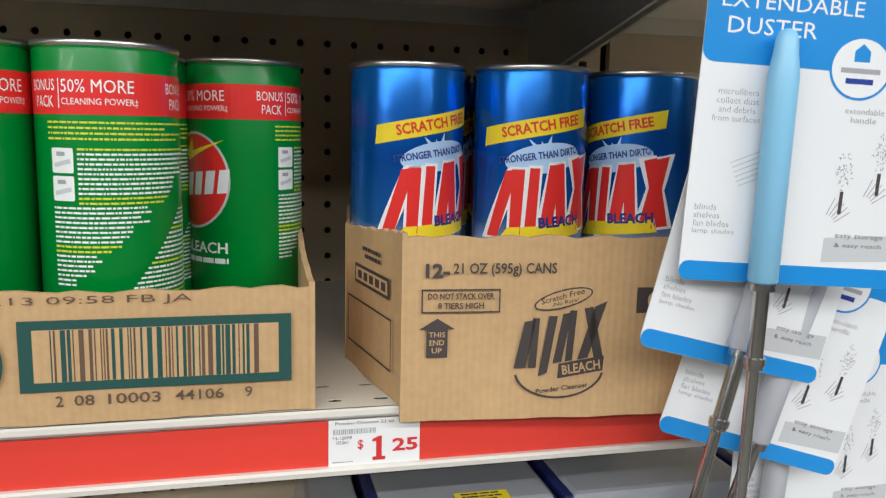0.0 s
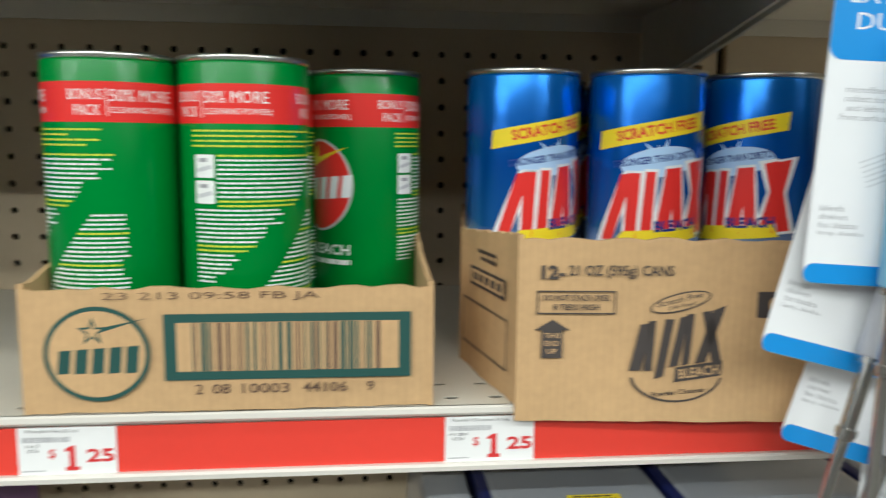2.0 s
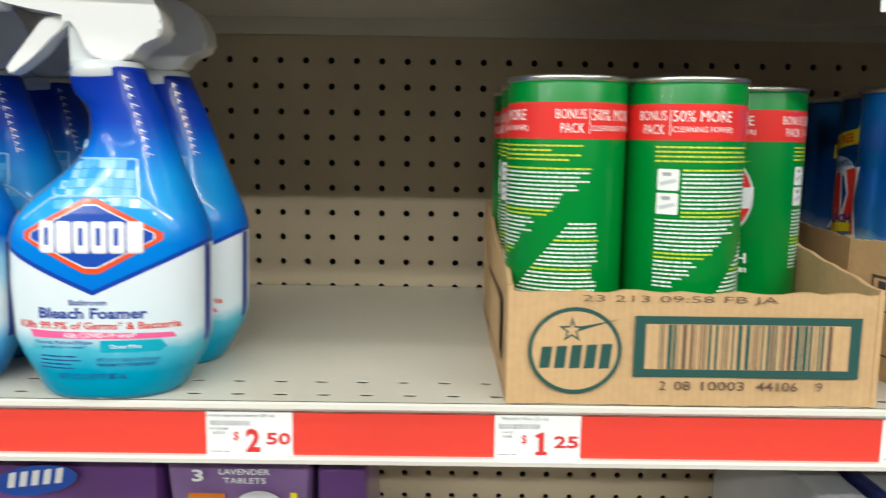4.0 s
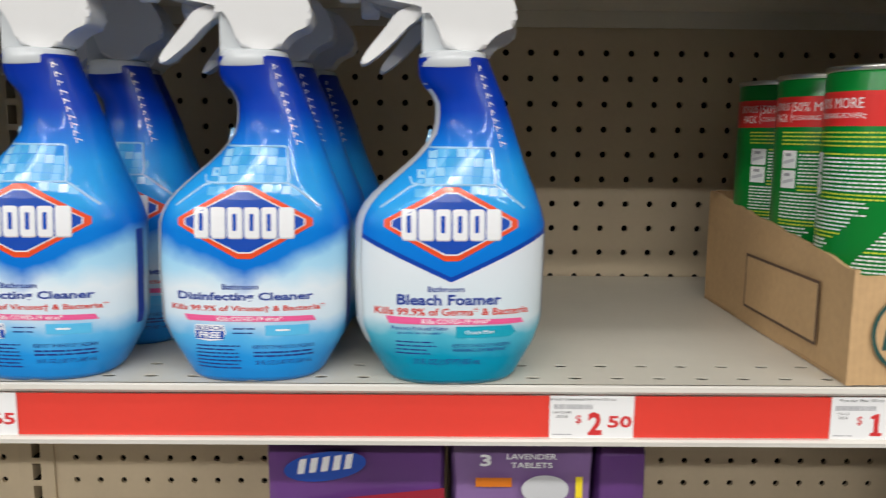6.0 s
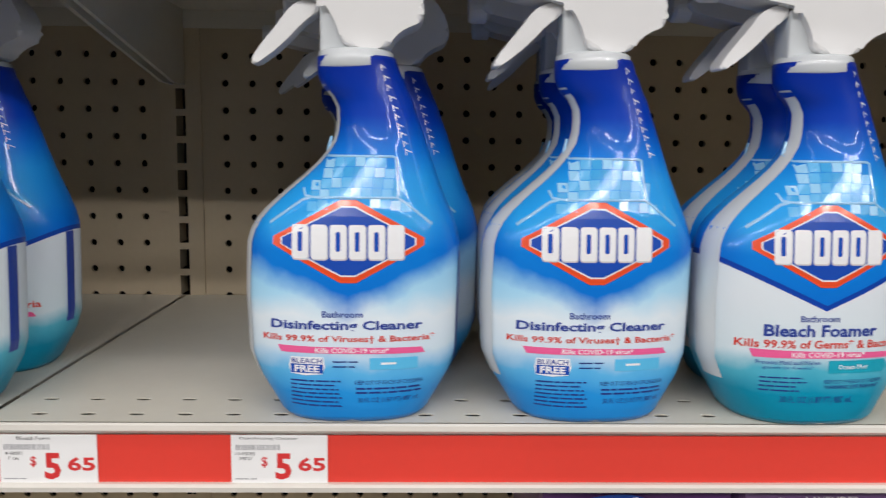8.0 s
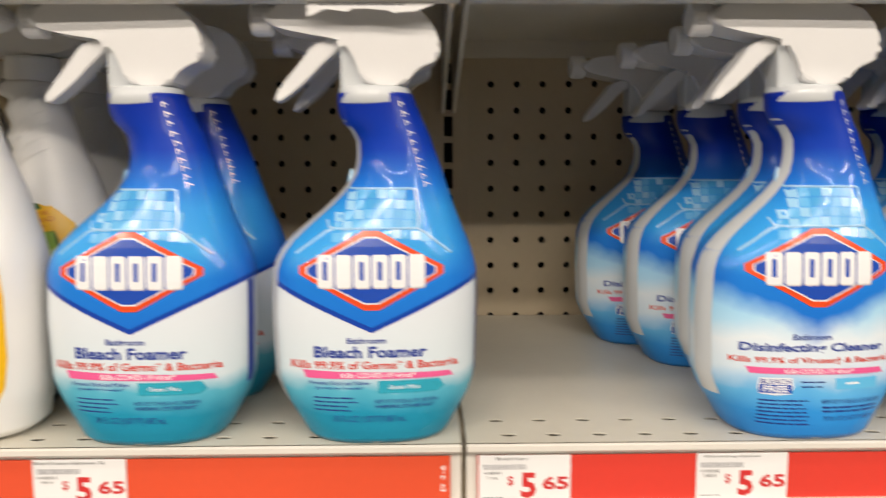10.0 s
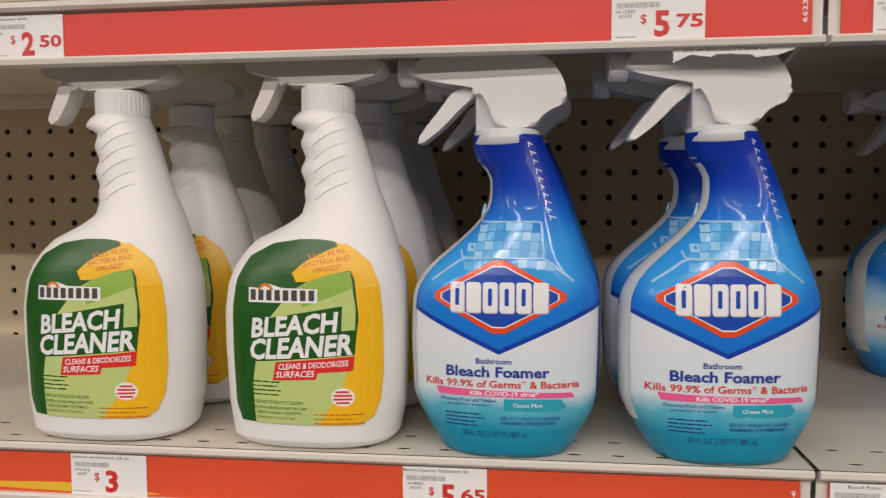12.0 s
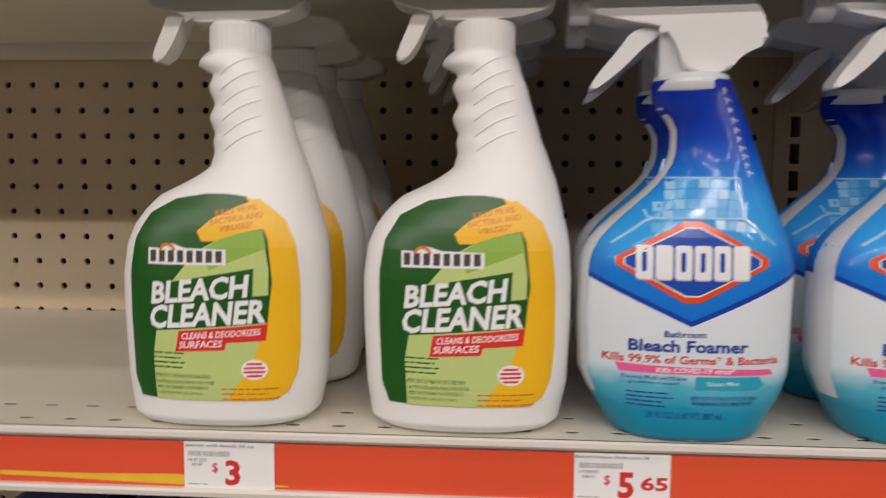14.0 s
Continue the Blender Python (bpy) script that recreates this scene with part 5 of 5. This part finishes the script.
# ---------------------------------------------------------------- dusters on cards
def duster_pack(m, tube_mat, label, tube=(0.001, 0.009, 0.115, 2.0)):
    """A hanging card with an extendable duster handle: card, printing, plastic tube and chrome telescopic rod. Origin at the card's foot."""
    d = thing("duster_pack", m, label, "duster", "duster packs on cards")
    part("card", slab(rounded(-0.056, 0.056, 0.0, 0.27, 0.006), 0.0, 0.0007), M_CARDWHITE, d)
    p = Print(d, lambda u, v, lift: (u / 1000, -lift / 1000, v / 1000), step=None)
    p.poly("blue_header", rounded(-56, 56, 104, 270, 6), M_CARDBLUE, 0.1)
    p.poly("blue_foot", rounded(-55.9, 55.9, 0.1, 9.5, 4.5), M_CARDBLUE, 0.1)
    p.text("title", "EXTENDABLE", -14, 133, 7.0, 70, M_LOGOWHITE, 0.2, bold=0.0)
    p.text("title", "DUSTER", -23, 121.5, 7.6, 44, M_LOGOWHITE, 0.2, bold=0.0)
    p.poly("badge_ring", ellipse(23, 106, 15.8, 15.0, 40), M_CARDBLUE, 0.18)
    p.poly("badge", ellipse(23, 106, 14.6, 13.8, 40), M_LOGOWHITE, 0.25)
    p.poly("badge_house", [(19, 109), (27, 109), (27, 114), (23, 117.5), (19, 114)], M_CARDBLUE, 0.3)
    p.poly("badge_bar", rect(13, 33, 103.6, 106.0), M_INKGREY, 0.3)
    p.poly("badge_bar", rect(16, 30, 98.6, 101.2), M_TEXTBLUE, 0.3)
    for i, t in enumerate(("microfibers", "collect dust", "and debris", "from surfaces")):
        p.text("blurb", t, -36, 91 - i * 4.2, 2.9, (20, 21, 18, 24)[i], M_INKGREY, 0.2, bold=-0.006)
    for i, t in enumerate(("extendable", "handle")):
        p.text("blurb", t, 28, 86 - i * 4.2, 2.8, (20, 13)[i], M_INKGREY, 0.2, bold=-0.006)
    for i, t in enumerate(("blinds", "shelves", "fan blades", "lamp shades")):
        p.text("blurb", t, (-46, -45, -42.5, -41)[i], 36 - i * 4.0, 2.8, (11, 13, 18, 21)[i], M_INKGREY, 0.2, bold=-0.006)
    p.poly("grey_corner", [(16, 12), (55, 14), (55, 27), (16, 24)], M_CARDGREY, 0.12)
    p.text("blurb", "easy storage", 34, 25, 2.8, 25, M_INKCHAR, 0.2, bold=-0.006)
    p.text("blurb", "& easy reach", 34, 20.6, 2.8, 25, M_INKCHAR, 0.2, bold=-0.006)
    rnd = random.Random(2)
    for cx, cz in ((22, 56), (40, 66)):
        for k in range(46):
            a, r = rnd.random() * 6.28, rnd.random() ** 0.5
            x, z = cx + 4.0 * r * math.cos(a), cz + 9.5 * r * math.sin(a)
            p.poly("sketch", turned(rect(x, x + 1.3, z, z + 0.35), rnd.random() * 180, x, z), M_INKGREY, 0.15)
        p.poly("sketch_handle", rect(cx - 0.9, cx + 0.9, cz - 20, cz - 9), M_INKCHAR, 0.15)
        for k in range(5):
            p.poly("sketch_line", turned(rect(cx - 5, cx + 4, cz - 22 + k * 2.2, cz - 21.6 + k * 2.2), 35 + k * 8, cx, cz - 18), M_INKGREY, 0.15)
    for k in range(6):
        p.poly("sketch_line", turned(rect(-34, -14, 50 + k * 2.4, 50.5 + k * 2.4), 24, -24, 55), M_CARDGREY, 0.15)
    p.done()
    x, y0, top, lean = tube
    r = 0.0073
    h = part("handle_tube", lathe([(r * 0.72, -0.098), (r, -0.0965), (r, 0.0), (r * 0.93, 0.004), (r * 0.80, 0.010), (r * 0.72, 0.0165), (r * 0.55, 0.020), (r * 0.2, 0.0212)], 32, 0, 0, 0.85), tube_mat, d, "tapered plastic handle with a hanging hole", True)
    h.matrix_local = pose(x, -y0, top, 0, lean, 0)
    eye = lathe([(0.0018, -0.0088), (0.0024, -0.0086), (0.0024, 0.0086), (0.0018, 0.0088)], 20)
    e = part("hanging_hole", eye, M_INKGREY, h)
    e.matrix_local = pose(0, 0, 0.0125, 90, 0, 0) @ Matrix.Diagonal((1, 1.5, 0.45, 1))
    rod = lathe([(0.0052, -0.098), (0.0062, -0.0975), (0.0062, -0.101), (0.0039, -0.1015), (0.0039, -0.134), (0.0052, -0.1345), (0.0052, -0.138), (0.0046, -0.1385), (0.0046, -0.140), (0.0029, -0.141), (0.0029, -0.262)], 44)
    g = part("telescopic_rod", rod, M_CHROME, d, "chrome telescopic rod")
    g.matrix_local = pose(x, -y0, top, 0, lean, 0)
    return d


def hung(x, y, z, tilt, swing=0.0):
    return pose(x + 0.0065, y, z, 0, tilt, swing)


a = duster_pack(hung(0.2285, -0.0854, 1.3111, 2.6, -8.0), M_TUBE, "glossy blue and white duster card with a pale blue handle", (-0.0195, 0.0085, 0.0990, -1.4))
b = duster_pack(hung(0.2124, -0.0674, 1.2649, 14.6, 2.8), M_TUBE2, "glossy duster card hanging askew with a pale grey handle", (-0.003, 0.0085, 0.108, 0.0))
copy_thing(b, hung(0.2395, -0.0494, 1.2070, 16.5, -4.8))
c = duster_pack(hung(0.3000, -0.0300, 1.1450, 1.5), M_TUBE2, "glossy duster card hanging at the back of the bunch", (-0.03, 0.0085, 0.10, 3.0))
strip = thing("clip_strip", pose(0.2795, -0.0105, 1.02), "clear plastic hanging strip behind the duster cards", "clip strip")
part("strip", slab(rounded(-0.012, 0.012, 0.0, 0.50, 0.004), 0.0, 0.0012), M_CLEAR, strip)
part("hook", slab([(-0.004, 0.40), (0.004, 0.40), (0.004, 0.47), (-0.004, 0.47)], -0.072, 0.0, 0.001), M_CLEAR, strip)

# ---------------------------------------------------------------- the shelf below
def soft_pack(x0, x1, y0, y1, h, mat, label, seed):
    """A filled plastic pouch or wrapped pack with bulging sides."""
    pk = thing("wrapped_pack", pose((x0 + x1) / 2, (y0 + y1) / 2, LOWER_Z + 0.0004), label, "package", "packs on the lower shelf")
    bm = box(-(x1 - x0) / 2, (x1 - x0) / 2, -(y1 - y0) / 2, (y1 - y0) / 2, 0, h, 0.008, 2)
    bmesh.ops.subdivide_edges(bm, edges=bm.edges[:], cuts=5, use_grid_fill=True)
    for v in bm.verts:
        q = noise.noise(Vector((v.co.x * 22 + seed, v.co.y * 22, v.co.z * 22)))
        if v.co.z > 0.01:
            v.co += Vector((q * 0.003, q * 0.004, q * 0.004 if v.co.z > h * 0.8 else 0))
    part("wrapper", bm, mat, pk, smooth=True)
    return pk, (y1 - y0) / 2, h


pk, dy, h = soft_pack(-0.5710, -0.4430, 0.084, 0.234, 0.212, M_PURPLE, "dark purple plastic pack with a red band", 1)
p = Print(pk, lambda u, v, lift: (u / 1000, -dy - 0.004 - lift / 1000, v / 1000 - 0.014), step=None)
p.poly("red_band", [(-64, 176), (64, 190), (64, 150), (-64, 150)], M_PACKRED, 0.2)
p.poly("logo_plate", ellipse(-22, 206, 30, 11, 30, 8), M_LOGOBLUE, 0.3)
for i in range(5):
    p.poly("logo_block", [(-42 + i * 8.4, 200 + i), (-37 + i * 8.4, 200.6 + i), (-35 + i * 8.4, 212 + i), (-40 + i * 8.4, 211 + i)], M_LOGOWHITE, 0.4)
p.done()
pk, dy, h = soft_pack(-0.4380, -0.3350, 0.082, 0.234, 0.214, M_LILAC, "lilac plastic pack of lavender tablets", 5)
p = Print(pk, lambda u, v, lift: (u / 1000, -dy - 0.004 - lift / 1000, v / 1000 - 0.014), step=None)
p.text("count", "3", -27, 212, 9, 8, M_LOGOWHITE, 0.3, bold=0.03)
p.text("product_text", "LAVENDER", 6, 215, 4.2, 36, M_LOGOWHITE, 0.3)
p.text("product_text", "TABLETS", 6, 208.5, 4.2, 30, M_LOGOWHITE, 0.3)
p.poly("orange_mark", rect(-34, -8, 192, 199), M_TEXTORANGE, 0.3)
p.poly("pale_disc", ellipse(16, 190, 17, 11), M_CARDGREY, 0.3)
p.poly("yellow_mark", rect(38, 43, 184, 200), M_YELLOW, 0.3)
p.done()
soft_pack(-0.3310, -0.2960, 0.084, 0.234, 0.206, M_PURPLE, "crumpled purple film pack standing on the lower shelf", 8)

for i, (x0, x1) in enumerate(((0.0450, 0.1620), (0.1655, 0.2980), (0.3010, 0.3700))):
    w = thing("wrapped_box", pose((x0 + x1) / 2, 0.145, LOWER_Z + 0.0004), "navy box in cloudy plastic wrap on the lower shelf", "package", "wrapped boxes on the lower shelf")
    part("carton_body", box(-(x1 - x0) / 2, (x1 - x0) / 2, -0.130, 0.130, 0, 0.208, 0.003), M_NAVYPACK, w)
    part("plastic_wrap", box(-(x1 - x0) / 2 + 0.006, (x1 - x0) / 2 - 0.002, -0.131, 0.128, 0.15, 0.2095, 0.004), M_WRAP, w, "cloudy plastic wrap")
    if i == 0:
        p = Print(w, lambda u, v, lift: (u / 1000, v / 1000, 0.2095 + lift / 1000), step=None)
        p.poly("yellow_label", rect(-6, 28, -130.5, -117), M_YELLOW, 0.4)
        p.lines("label_print", -2, 24, -119, 3, 3.8, 1.8, M_INKCHAR, 3, 0.6)
        p.done()
soft_pack(0.0115, 0.0415, 0.03, 0.25, 0.205, M_WRAP, "cloudy plastic sleeve beside the navy boxes", 12)
for x0, x1 in ((-1.46, -1.40), (-1.385, -1.33)):
    soft_pack(x0, x1, 0.03, 0.2, 0.222, M_NAVYPACK, "dark pack standing on the lower shelf", int(x0 * 50))
